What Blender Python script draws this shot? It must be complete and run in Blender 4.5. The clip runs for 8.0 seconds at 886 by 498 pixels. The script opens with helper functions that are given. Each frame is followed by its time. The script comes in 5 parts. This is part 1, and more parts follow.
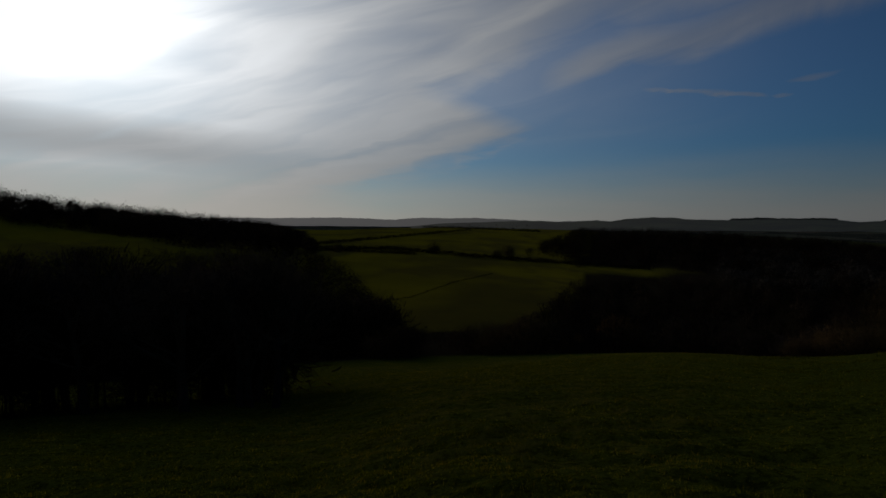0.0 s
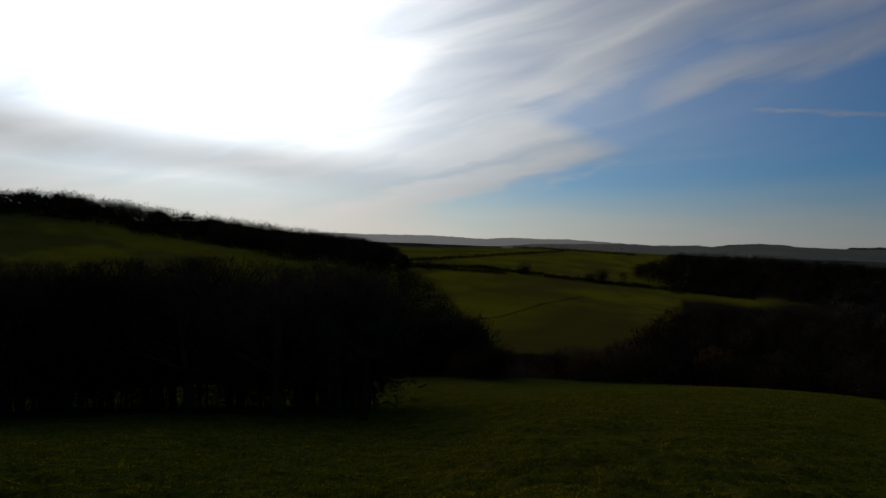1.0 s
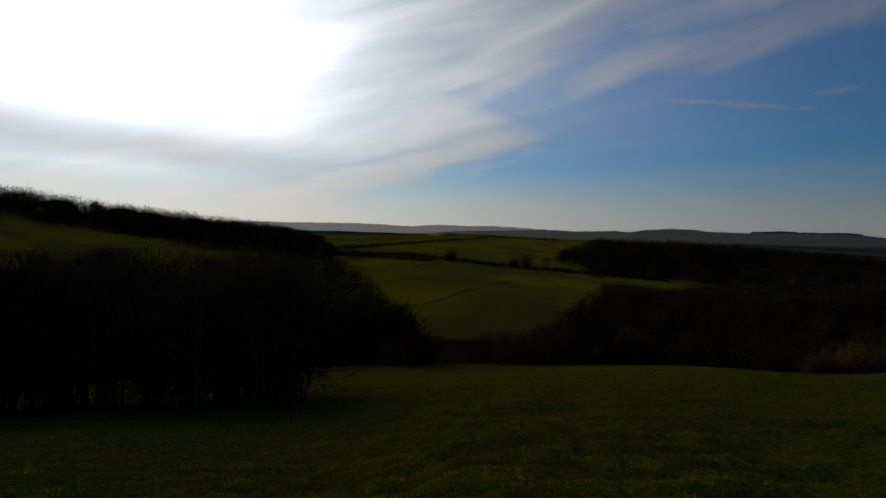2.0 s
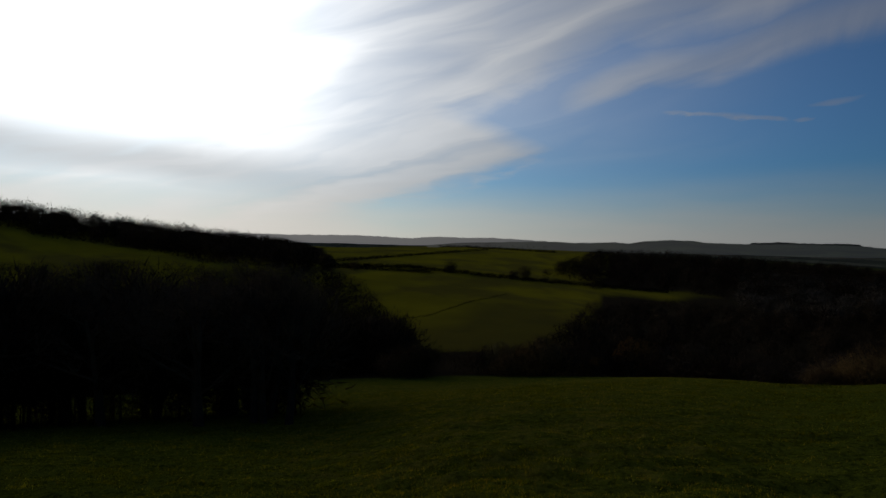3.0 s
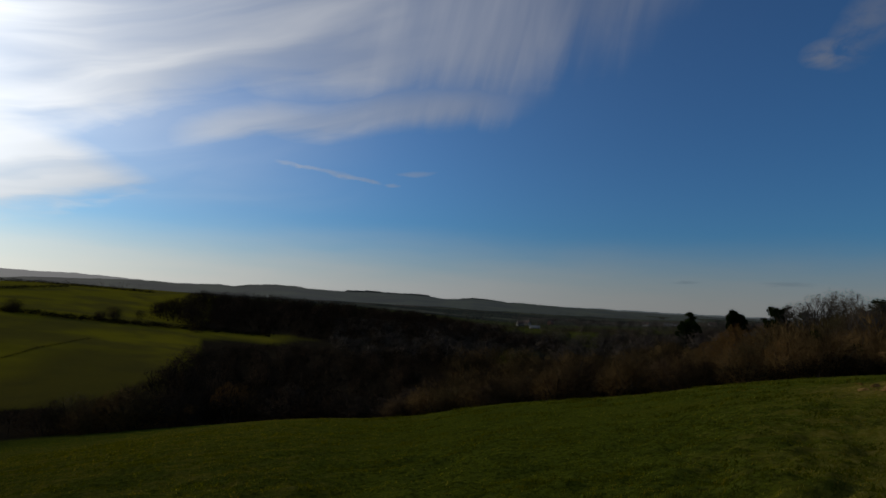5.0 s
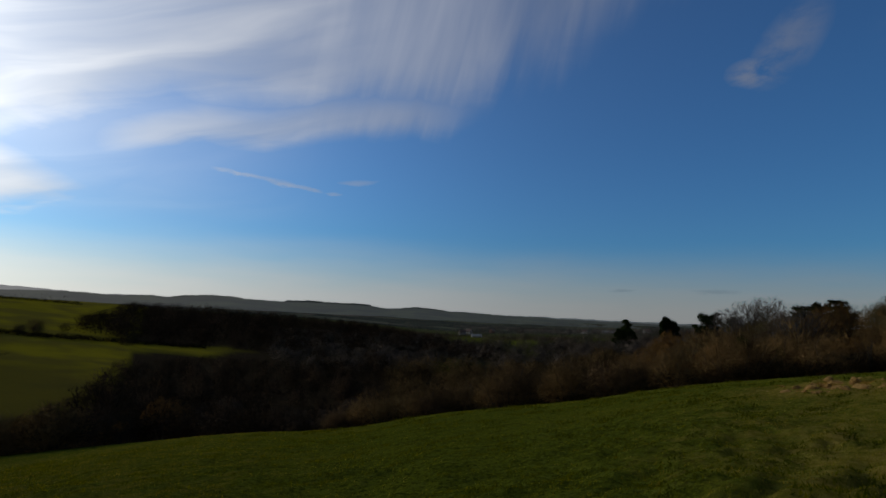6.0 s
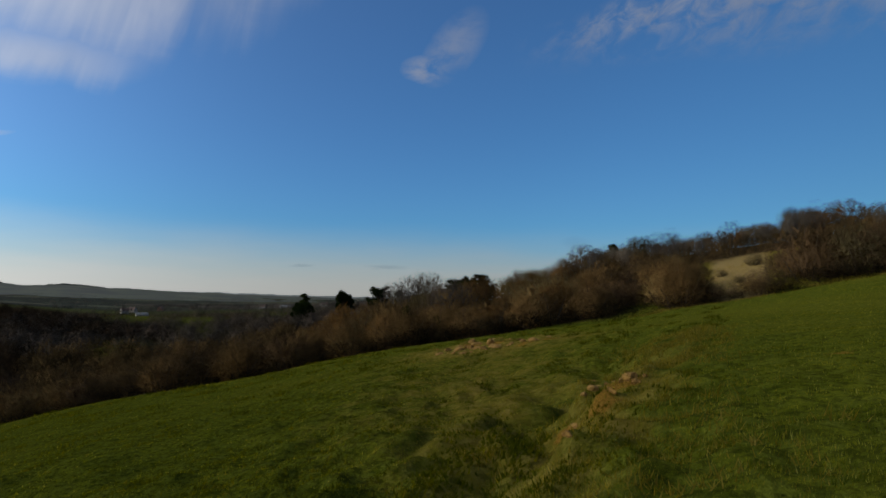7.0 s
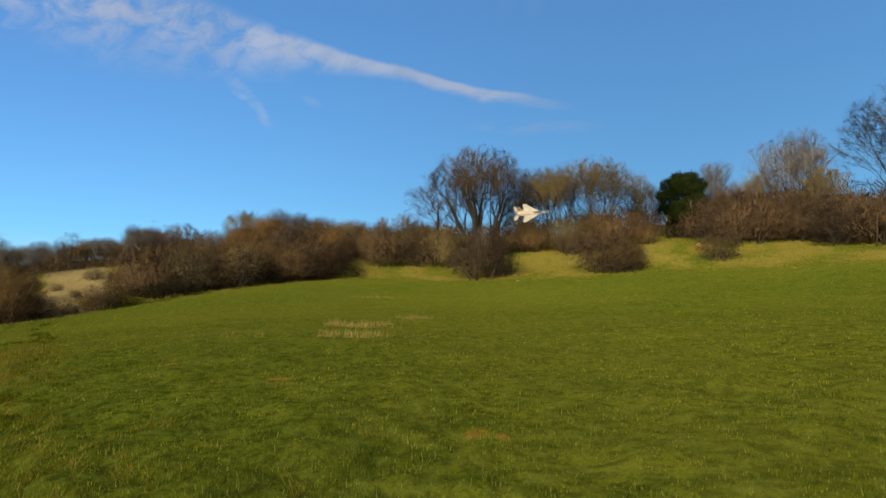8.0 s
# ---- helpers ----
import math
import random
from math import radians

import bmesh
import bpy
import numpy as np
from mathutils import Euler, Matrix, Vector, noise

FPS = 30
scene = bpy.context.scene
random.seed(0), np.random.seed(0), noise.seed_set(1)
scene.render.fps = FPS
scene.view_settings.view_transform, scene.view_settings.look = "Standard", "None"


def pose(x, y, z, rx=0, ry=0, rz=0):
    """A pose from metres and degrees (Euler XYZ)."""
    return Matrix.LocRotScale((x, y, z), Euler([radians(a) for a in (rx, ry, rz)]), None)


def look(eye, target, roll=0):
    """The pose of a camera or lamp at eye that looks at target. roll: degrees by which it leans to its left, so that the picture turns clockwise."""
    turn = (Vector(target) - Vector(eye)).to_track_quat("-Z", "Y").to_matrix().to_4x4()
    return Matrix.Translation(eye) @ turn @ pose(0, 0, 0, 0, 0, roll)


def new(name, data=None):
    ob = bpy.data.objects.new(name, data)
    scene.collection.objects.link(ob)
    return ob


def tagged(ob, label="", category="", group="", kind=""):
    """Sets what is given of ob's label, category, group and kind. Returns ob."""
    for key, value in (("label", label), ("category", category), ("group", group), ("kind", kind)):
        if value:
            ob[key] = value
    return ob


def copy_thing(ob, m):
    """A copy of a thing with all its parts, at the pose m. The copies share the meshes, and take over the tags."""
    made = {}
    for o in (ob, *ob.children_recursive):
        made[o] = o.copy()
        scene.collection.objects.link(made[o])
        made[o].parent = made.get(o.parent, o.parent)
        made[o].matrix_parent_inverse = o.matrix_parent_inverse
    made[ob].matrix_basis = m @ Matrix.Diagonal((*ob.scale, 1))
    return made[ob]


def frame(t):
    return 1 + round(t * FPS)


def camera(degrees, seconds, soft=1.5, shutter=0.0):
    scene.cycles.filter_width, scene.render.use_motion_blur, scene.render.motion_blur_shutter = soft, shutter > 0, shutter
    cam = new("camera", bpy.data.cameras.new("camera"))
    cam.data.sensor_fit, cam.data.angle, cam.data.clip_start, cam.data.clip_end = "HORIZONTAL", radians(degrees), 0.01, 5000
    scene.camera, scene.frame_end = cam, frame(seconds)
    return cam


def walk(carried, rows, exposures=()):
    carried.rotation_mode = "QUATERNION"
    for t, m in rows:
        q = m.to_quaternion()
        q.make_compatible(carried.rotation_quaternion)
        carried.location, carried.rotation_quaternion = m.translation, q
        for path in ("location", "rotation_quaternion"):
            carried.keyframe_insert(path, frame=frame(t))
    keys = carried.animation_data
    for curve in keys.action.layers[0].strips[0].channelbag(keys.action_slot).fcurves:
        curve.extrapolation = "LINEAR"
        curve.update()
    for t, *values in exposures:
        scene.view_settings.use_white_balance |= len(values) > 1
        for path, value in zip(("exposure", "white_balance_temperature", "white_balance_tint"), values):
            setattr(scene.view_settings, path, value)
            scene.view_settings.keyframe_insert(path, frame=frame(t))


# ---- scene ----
cam = camera(70.76, 8.0, soft=1.6)
EYE = 1.65
# seconds, yaw, pitch, roll of a camera turned on the spot
TURN = [
    (0.0, 0.00, -1.88, -0.02),
    (0.1, 0.34, -3.46, -0.35),
    (0.2, 2.28, -4.10, -0.34),
    (0.3, 1.44, -4.18, -0.67),
    (0.4, 0.90, -3.72, -0.97),
    (0.5, 1.11, -3.31, -1.09),
    (0.6, 4.98, -2.79, -0.91),
    (0.7, 6.46, -2.01, -1.10),
    (0.8, 6.66, -1.32, -1.33),
    (0.9, 6.37, -0.74, -1.79),
    (1.0, 8.30, -0.23, -1.71),
    (1.2, 6.89, -0.45, -0.67),
    (1.5, 5.03, -0.63, -0.83),
    (1.7, 3.01, -1.37, -0.72),
    (2.8, 0.66, -0.47, -1.44),
    (3.0, 1.52, -0.13, -1.01),
    (3.2, 0.56, 1.40, -0.71),
    (3.5, -2.80, 2.87, -1.04),
    (3.7, -5.62, 2.89, -1.20),
    (3.9, -9.50, 2.85, -1.95),
    (4.0, -14.21, 2.64, -2.17),
    (4.2, -19.23, 2.87, -2.28),
    (4.4, -19.86, 3.07, -2.05),
    (4.5, -21.84, 3.17, -2.49),
    (4.7, -28.27, 3.99, -3.79),
    (5.8, -37.81, 6.06, -2.01),
    (6.0, -38.89, 6.18, -2.50),
    (6.2, -41.63, 6.57, -2.65),
    (6.4, -44.67, 6.93, -2.70),
    (6.5, -47.08, 7.12, -2.75),
    (6.6, -50.26, 7.43, -2.30),
    (6.7, -53.07, 7.59, -2.12),
    (6.8, -57.47, 7.20, -1.84),
    (7.0, -67.63, 4.85, -1.36),
    (7.2, -81.72, 4.36, -1.57),
    (7.3, -88.05, 4.61, -1.28),
    (7.4, -93.84, 5.11, -1.00),
    (7.5, -99.65, 6.11, -0.50),
    (7.7, -111.17, 7.22, 0.18),
    (7.8, -115.93, 7.26, -0.10),
    (8.0, -123.49, 7.27, -0.51),
]
walk(cam, [(t, pose(0, 0, EYE, 90 + p, r, y)) for t, y, p, r in TURN],
     exposures=[(t, e, k, 10) for t, e, k in ((0.0, -4.2, 6900), (0.2, -4.0, 6900), (0.5, -3.68, 6900), (1.0, -3.4, 6900), (1.5, -3.4, 6900), (3.0, -3.35, 6900), (3.5, -3.3, 6900),
                                              (4.0, -3.4, 6900), (4.2, -3.4, 6900), (4.5, -3.1, 6900), (6.0, -2.4, 6800), (6.5, -2.1, 6850), (7.0, -1.75, 7150), (7.5, -1.05, 7800),
                                              (8.0, -0.7, 7900))])

# ---- light ----
SUN_AZ, SUN_EL = -30.0, 19.0


def toward(az, el, d=1.0):
    """A point d away in the direction az (clockwise from +y) and el, in degrees."""
    a, e = radians(az), radians(el)
    return Vector((math.sin(a) * math.cos(e) * d, math.cos(a) * math.cos(e) * d, math.sin(e) * d))


class Nodes:
    """Short hand for node trees."""

    def __init__(self, tree):
        self.tree = tree
        tree.nodes.clear()

    def add(self, kind, *ins, **props):
        n = self.tree.nodes.new(kind)
        if "operation" in props:
            n.operation = props["operation"]
        if "use_clamp" in props:
            n.use_clamp = props["use_clamp"]
        if "interpolation_type" in props:
            n.interpolation_type = props["interpolation_type"]
        if "data_type" in props:
            n.data_type = props["data_type"]
        if "blend_type" in props:
            n.blend_type = props["blend_type"]
        if "noise_dimensions" in props:
            n.noise_dimensions = props["noise_dimensions"]
        if "attribute_name" in props:
            n.attribute_name = props["attribute_name"]
        for i, v in enumerate(ins):
            if v is not None:
                self.put(n.inputs[i], v)
        return n

    def put(self, socket, v):
        if hasattr(v, "is_output"):
            self.tree.links.new(v, socket)
        else:
            socket.default_value = v

    def m(self, op, *ins, clamp=False):
        return self.add("ShaderNodeMath", *ins, operation=op, use_clamp=clamp).outputs[0]

    def step(self, v, a, b, lo=0.0, hi=1.0):
        n = self.add("ShaderNodeMapRange", v, a, b, lo, hi, interpolation_type="SMOOTHSTEP")
        return n.outputs[0]

    def mix(self, f, a, b, blend="MIX"):
        n = self.add("ShaderNodeMix", data_type="RGBA", blend_type=blend)
        for i, v in ((0, f), (6, a), (7, b)):
            self.put(n.inputs[i], v)
        return n.outputs[2]

    def noise(self, vec, scale, detail=4.0, rough=0.55, dist=0.0, dims="3D"):
        n = self.add("ShaderNodeTexNoise", noise_dimensions=dims)
        for k, v in (("Vector", vec), ("Scale", scale), ("Detail", detail), ("Roughness", rough), ("Distortion", dist)):
            if v is not None:
                self.put(n.inputs[k], v)
        return n.outputs[0]

    def vec(self, x, y, z):
        return self.add("ShaderNodeCombineXYZ", x, y, z).outputs[0]

    def curve(self, v, *pts):
        """A line through points of v and height, level beyond its ends."""
        total = pts[0][1]
        for (a, p), (b, q) in zip(pts, pts[1:]):
            total = self.m("ADD", total, self.add("ShaderNodeMapRange", v, a, b, 0.0, q - p).outputs[0])
        return total


def rgb(r, g, b):
    return (r, g, b, 1.0)


def make_sky():
    world = bpy.data.worlds.new("sky")
    scene.world = world
    world.use_nodes = True
    n = Nodes(world.node_tree)
    m = n.m
    air = n.add("ShaderNodeTexSky")
    air.sky_type, air.sun_disc, air.sun_elevation, air.sun_rotation = "NISHITA", False, radians(SUN_EL), radians(SUN_AZ % 360)
    air.altitude, air.air_density, air.dust_density, air.ozone_density = 150.0, 1.0, 0.6, 2.2
    sky = air.outputs[0]
    d = n.add("ShaderNodeTexCoord").outputs["Generated"]
    xyz = n.add("ShaderNodeSeparateXYZ", d)
    x, y, z = xyz.outputs
    az = m("MULTIPLY", m("ARCTAN2", x, y), 57.29578)
    el = m("MULTIPLY", m("ARCSINE", z), 57.29578)
    dot = n.add("ShaderNodeVectorMath", d, tuple(toward(SUN_AZ, SUN_EL)), operation="DOT_PRODUCT").outputs["Value"]
    ang = m("MULTIPLY", m("ARCCOSINE", m("MINIMUM", dot, 0.99999)), 57.29578)
    # flat cloud layer seen in perspective
    h = m("ADD", m("MAXIMUM", z, 0.0), 0.10)
    u, v = m("DIVIDE", x, h), m("DIVIDE", y, h)
    warp = n.noise(n.vec(u, v, 0.0), 0.9, 3.0)
    soft = n.noise(n.vec(u, v, 7.0), 0.8, 3.0, 0.5)
    fine = n.noise(n.vec(m("MULTIPLY", u, 1.0), m("MULTIPLY", v, 1.0), 1.0), 5.0, 5.0, 0.6, 0.8)
    # wind-drawn fibres: sweeping up to the right near the sun, hanging down further round
    run = n.vec(m("MULTIPLY", m("ADD", az, m("MULTIPLY", el, 0.4)), 0.045), m("ADD", m("MULTIPLY", m("SUBTRACT", el, m("MULTIPLY", az, 0.30)), 0.34), m("MULTIPLY", warp, 1.3)), 2.0)
    streak = n.noise(run, 1.0, 4.0, 0.46, 0.5)
    fringe = n.noise(n.vec(m("ADD", m("MULTIPLY", az, 0.30), m("MULTIPLY", el, -0.07)), m("MULTIPLY", el, 0.055), 5.0), 0.9, 4.0, 0.5, 0.3)
    turned = n.step(az, 20.0, 36.0)
    grain = m("ADD", m("MULTIPLY", streak, m("SUBTRACT", 1.0, turned)), m("MULTIPLY", fringe, turned))
    sway = m("MULTIPLY", m("SUBTRACT", grain, 0.5), m("ADD", 3.4, m("MULTIPLY", turned, 4.0)))
    sway = m("ADD", sway, m("MULTIPLY", m("SUBTRACT", fine, 0.5), 1.6))
    e1 = m("ADD", el, sway)
    # the high sheet, down to its ragged lower edge
    rim = n.curve(az, (-10.0, 9.0), (2.0, 12.6), (6.0, 14.2), (9.0, 15.6), (14.0, 17.6), (20.0, 18.4), (28.0, 18.0), (37.5, 18.8), (42.5, 20.6), (48.5, 22.6), (52.0, 25.0), (57.5, 27.5), (63.0, 29.5))
    sheet = n.step(m("SUBTRACT", e1, rim), -2.2, m("ADD", 2.4, m("MULTIPLY", turned, 2.5)))
    sheet = m("MULTIPLY", sheet, n.curve(az, (8.0, 0.95), (24.0, 0.88), (36.0, 0.80), (46.0, 0.68), (56.0, 0.55), (66.0, 0.24), (84.0, 0.10)))
    # a finger of cloud below it
    low = n.curve(az, (7.0, 11.2), (11.7, 12.5), (16.8, 14.0), (22.0, 14.1), (27.2, 15.6), (37.5, 17.0), (44.0, 19.5))
    lift = m("SUBTRACT", m("ADD", el, m("MULTIPLY", sway, 0.55)), low)
    finger = m("MULTIPLY", n.step(lift, -0.9, 1.3), n.step(lift, 4.6, 1.6))
    finger = m("MULTIPLY", finger, m("MULTIPLY", n.step(az, 5.0, 13.0), n.step(az, 44.0, 33.0)))
    # the bright mass round the sun, drawn out to a point
    reach = n.curve(m("ADD", el, m("MULTIPLY", sway, 0.35)), (3.8, -9.0), (4.6, -5.0), (6.0, 0.0), (7.4, 5.0), (8.6, 9.0), (9.5, 7.5), (10.5, 5.0), (11.8, 1.5), (13.0, 1.2), (14.5, 3.0), (17.0, 8.0))
    mass = n.step(m("SUBTRACT", m("SUBTRACT", az, reach), m("MULTIPLY", sway, 1.6)), 4.2, -5.5)
    thin = m("MULTIPLY", n.step(az, 34.0, 6.0, 0.0, 0.34), n.step(el, 5.0, 9.0))
    veil = m("MAXIMUM", m("MAXIMUM", sheet, m("MULTIPLY", finger, 0.80)), m("MAXIMUM", mass, thin))
    veil = m("MULTIPLY", veil, n.step(m("ADD", m("MULTIPLY", grain, 0.75), m("MULTIPLY", soft, 0.25)), 0.22, 0.72, 0.62, 1.12), clamp=True)
    veil = m("MULTIPLY", veil, n.step(el, 62.0, 40.0))
    # a long plume and small wisps on the clear side
    wob = m("MULTIPLY", m("SUBTRACT", fine, 0.5), 2.2)
    ep = m("ADD", el, wob)
    foot = n.curve(az, (75.0, 20.6), (83.0, 21.2), (88.0, 21.6), (93.0, 20.9), (97.0, 20.6), (104.0, 21.4), (108.0, 22.0), (111.0, 22.9), (115.5, 22.7), (120.0, 22.1), (127.0, 20.5), (131.0, 20.1), (136.0, 19.2))
    head = n.curve(az, (75.0, 23.6), (83.0, 25.6), (95.6, 26.6), (101.0, 26.5), (105.0, 25.8), (111.0, 24.9), (115.5, 24.0), (120.0, 23.3), (127.0, 21.6), (131.0, 21.1), (136.0, 19.9))
    part_up = m("DIVIDE", m("SUBTRACT", ep, foot), m("SUBTRACT", head, foot))
    band = m("MULTIPLY", n.step(part_up, -0.25, 0.75), n.step(m("DIVIDE", m("SUBTRACT", m("ADD", el, m("MULTIPLY", wob, 0.3)), foot), m("SUBTRACT", head, foot)), 1.22, 0.86))
    comb = n.noise(n.vec(m("SUBTRACT", m("MULTIPLY", az, 0.42), m("MULTIPLY", el, 0.32)), m("ADD", m("MULTIPLY", el, 0.45), m("MULTIPLY", az, 0.10)), 9.0), 1.0, 5.0, 0.6, 0.5)
    band = m("MULTIPLY", band, n.step(m("ADD", comb, n.curve(az, (80.0, -0.02), (104.0, 0.05), (118.0, 0.25))), 0.34, 0.72))
    band = m("MULTIPLY", band, m("MULTIPLY", n.step(az, 73.0, 84.0, 0.0, 0.75), n.step(az, 137.0, 126.0)))

    def wisp(a0, e0, ra, re, slope):
        """A small oval cloud at a0, e0, leaning by its slope."""
        da = m("SUBTRACT", m("ADD", az, m("MULTIPLY", wob, 0.5)), a0)
        de = m("SUBTRACT", m("SUBTRACT", m("ADD", el, m("MULTIPLY", wob, 0.35)), e0), m("MULTIPLY", da, slope))
        da, de = m("DIVIDE", da, ra), m("DIVIDE", de, re)
        return m("SUBTRACT", 1.0, m("ADD", m("MULTIPLY", da, da), m("MULTIPLY", de, de)), clamp=True)
    puff = m("MAXIMUM", wisp(65.6, 20.9, 2.6, 1.3, 0.0), m("MULTIPLY", wisp(68.2, 22.8, 3.4, 2.9, 0.6), 0.6))
    puff = m("MAXIMUM", puff, m("MULTIPLY", m("MAXIMUM", wisp(106.4, 18.6, 1.2, 1.1, -0.8), wisp(104.6, 20.4, 1.6, 0.8, -0.5)), 0.55))
    puff = m("MAXIMUM", puff, m("MULTIPLY", m("MAXIMUM", wisp(111.0, 20.1, 1.2, 0.5, -0.2), wisp(132.0, 18.2, 7.0, 0.7, -0.02)), 0.25))
    puff = m("MULTIPLY", puff, n.step(m("ADD", fine, m("MULTIPLY", comb, 0.6)), 0.55, 1.0))
    tl = m("SUBTRACT", el, n.curve(az, (17.7, 11.80), (20.5, 11.62), (23.4, 11.22), (25.0, 11.04), (27.2, 10.78)))
    tl = m("DIVIDE", m("ADD", tl, m("MULTIPLY", m("SUBTRACT", fine, 0.5), 1.0)), n.curve(az, (17.5, 0.20), (23.0, 0.30), (27.0, 0.20)))
    trail = m("SUBTRACT", 1.0, m("MULTIPLY", tl, tl), clamp=True)
    trail = m("MULTIPLY", trail, m("MULTIPLY", n.step(az, 17.3, 18.4), n.step(az, 27.6, 26.4)))
    trail = m("MULTIPLY", trail, n.step(m("ADD", fine, m("MULTIPLY", comb, 0.3)), 0.46, 0.78, 0.2, 1.0))
    trail = m("MAXIMUM", trail, m("MULTIPLY", m("MAXIMUM", wisp(30.4, 11.75, 2.0, 0.32, 0.10), wisp(28.4, 10.62, 0.8, 0.16, -0.05)), 0.6))
    wisps = m("ADD", m("MULTIPLY", band, 0.95), m("ADD", m("MULTIPLY", puff, 0.8), m("MULTIPLY", trail, 0.72)), clamp=True)
    # thin grey bars low over the plain
    bars = m("MAXIMUM", m("MAXIMUM", wisp(62.3, 3.05, 2.2, 0.22, 0.0), wisp(54.8, 2.95, 1.2, 0.16, 0.0)), m("MULTIPLY", wisp(79.6, 5.6, 1.5, 0.6, 0.0), 0.5))
    # pale haze along the skyline
    haze = n.step(m("ADD", el, m("MULTIPLY", m("SUBTRACT", soft, 0.5), 2.0)), 7.5, 0.3)
    # brightness of cloud by its distance from the sun
    dim = n.step(el, 2.0, 13.0, 0.35, 1.0)
    glow = m("MULTIPLY", m("POWER", 2.71828, m("MULTIPLY", ang, -1 / 12.5)), dim)
    wide = m("POWER", 2.71828, m("MULTIPLY", ang, -1 / 38.0))
    lum = m("ADD", m("ADD", 0.76, m("MULTIPLY", wide, 5.2)), m("MULTIPLY", glow, 32.0))
    lum = m("MULTIPLY", lum, n.step(m("ADD", m("MULTIPLY", grain, 0.75), m("MULTIPLY", soft, 0.25)), 0.25, 0.75, 0.80, 1.14))
    # a low grey bank under the sun
    bw = m("DIVIDE", m("SUBTRACT", m("ADD", el, m("MULTIPLY", m("SUBTRACT", soft, 0.5), 2.0)), m("SUBTRACT", 5.6, m("MULTIPLY", az, 0.055))), 2.3)
    bank = m("SUBTRACT", 1.0, m("MULTIPLY", bw, bw), clamp=True)
    bank = m("MULTIPLY", bank, n.step(az, -9.0, -27.0))
    bank = m("MULTIPLY", bank, n.step(streak, 0.1, 0.5))
    lum = m("MULTIPLY", lum, m("SUBTRACT", 1.0, m("MULTIPLY", bank, 0.42)))
    gain = m("ADD", n.step(ang, 162.0, 104.0, 1.12, 2.55), n.step(ang, 80.0, 35.0, 0.0, 0.7))
    base = n.mix(1.0, sky, n.mix(1.0, n.add("ShaderNodeCombineColor", gain, gain, gain).outputs[0], n.mix(n.step(ang, 150.0, 70.0), (0.047, 0.106, 0.155, 1.0), (0.037, 0.100, 0.172, 1.0)), "MULTIPLY"), "MULTIPLY")
    near = n.add("ShaderNodeMix", data_type="RGBA", blend_type="ADD")
    aur = m("ADD", m("MULTIPLY", wide, 0.42), m("MULTIPLY", glow, 14.0))
    tint = n.add("ShaderNodeMix", data_type="RGBA", blend_type="MULTIPLY")
    n.put(tint.inputs[0], 1.0)
    n.put(tint.inputs[6], n.add("ShaderNodeCombineColor", aur, aur, aur).outputs[0])
    n.put(tint.inputs[7], (0.92, 0.96, 1.0, 1.0))
    n.put(near.inputs[0], 1.0)
    n.put(near.inputs[6], base)
    n.put(near.inputs[7], tint.outputs[2])
    white = n.mix(1.0, n.add("ShaderNodeCombineColor", lum, lum, lum).outputs[0], n.mix(n.step(ang, 30.0, 75.0), (0.90, 0.955, 1.03, 1.0), (0.86, 0.93, 1.12, 1.0)), "MULTIPLY")
    hz = m("ADD", m("MULTIPLY", gain, 0.40), m("MULTIPLY", wide, n.curve(ang, (28.0, 9.5), (55.0, 6.6), (68.0, 5.9), (85.0, 4.6))))
    hazy = n.mix(1.0, n.add("ShaderNodeCombineColor", hz, hz, hz).outputs[0], n.mix(n.step(ang, 70.0, 30.0), (0.95, 0.965, 1.0, 1.0), (1.0, 0.97, 0.93, 1.0)), "MULTIPLY")
    out = n.mix(m("MULTIPLY", veil, n.step(ang, 72.0, 25.0, 0.66, 0.90)), near.outputs[2], white)
    out = n.mix(m("MULTIPLY", wisps, 0.74), out, white)
    out = n.mix(m("MULTIPLY", haze, 0.85), out, hazy)
    out = n.mix(m("MULTIPLY", bank, 0.7), out, white)
    out = n.mix(m("MULTIPLY", bars, 0.30), out, n.mix(1.0, out, rgb(0.50, 0.52, 0.58), "MULTIPLY"))
    bg = n.add("ShaderNodeBackground", out, 1.0)
    n.add("ShaderNodeOutputWorld", bg.outputs[0])


make_sky()
sun = new("sun", bpy.data.lights.new("sun", "SUN"))
sun.data.energy, sun.data.angle, sun.data.color = 4.2, radians(0.6), (1.0, 0.84, 0.60)
sun.matrix_world = look(toward(SUN_AZ, SUN_EL, 100), (0, 0, 0))

# ---- materials ----


def material(name, build):
    mat = bpy.data.materials.new(name)
    mat.use_nodes = True
    n = Nodes(mat.node_tree)
    n.add("ShaderNodeOutputMaterial", build(n))
    return mat


def principled(n, color, rough=0.8, bump=None, strength=0.3, dist=0.05, metal=0.0, spec=0.3, fuzz=0.0):
    b = n.add("ShaderNodeBsdfPrincipled")
    if fuzz != 0.0:
        for k, v in (("Sheen Weight", fuzz), ("Sheen Roughness", 0.45), ("Sheen Tint", (0.50, 0.52, 0.09, 1.0))):
            n.put(b.inputs[k], v)
    for k, v in (("Base Color", color), ("Roughness", rough), ("Metallic", metal), ("Specular IOR Level", spec), ("Diffuse Roughness", 0.75)):
        n.put(b.inputs[k], v)
    if bump is not None:
        bp = n.add("ShaderNodeBump")
        for k, v in (("Strength", strength), ("Distance", dist), ("Height", bump)):
            n.put(bp.inputs[k], v)
        n.put(b.inputs["Normal"], bp.outputs[0])
    return b.outputs[0]


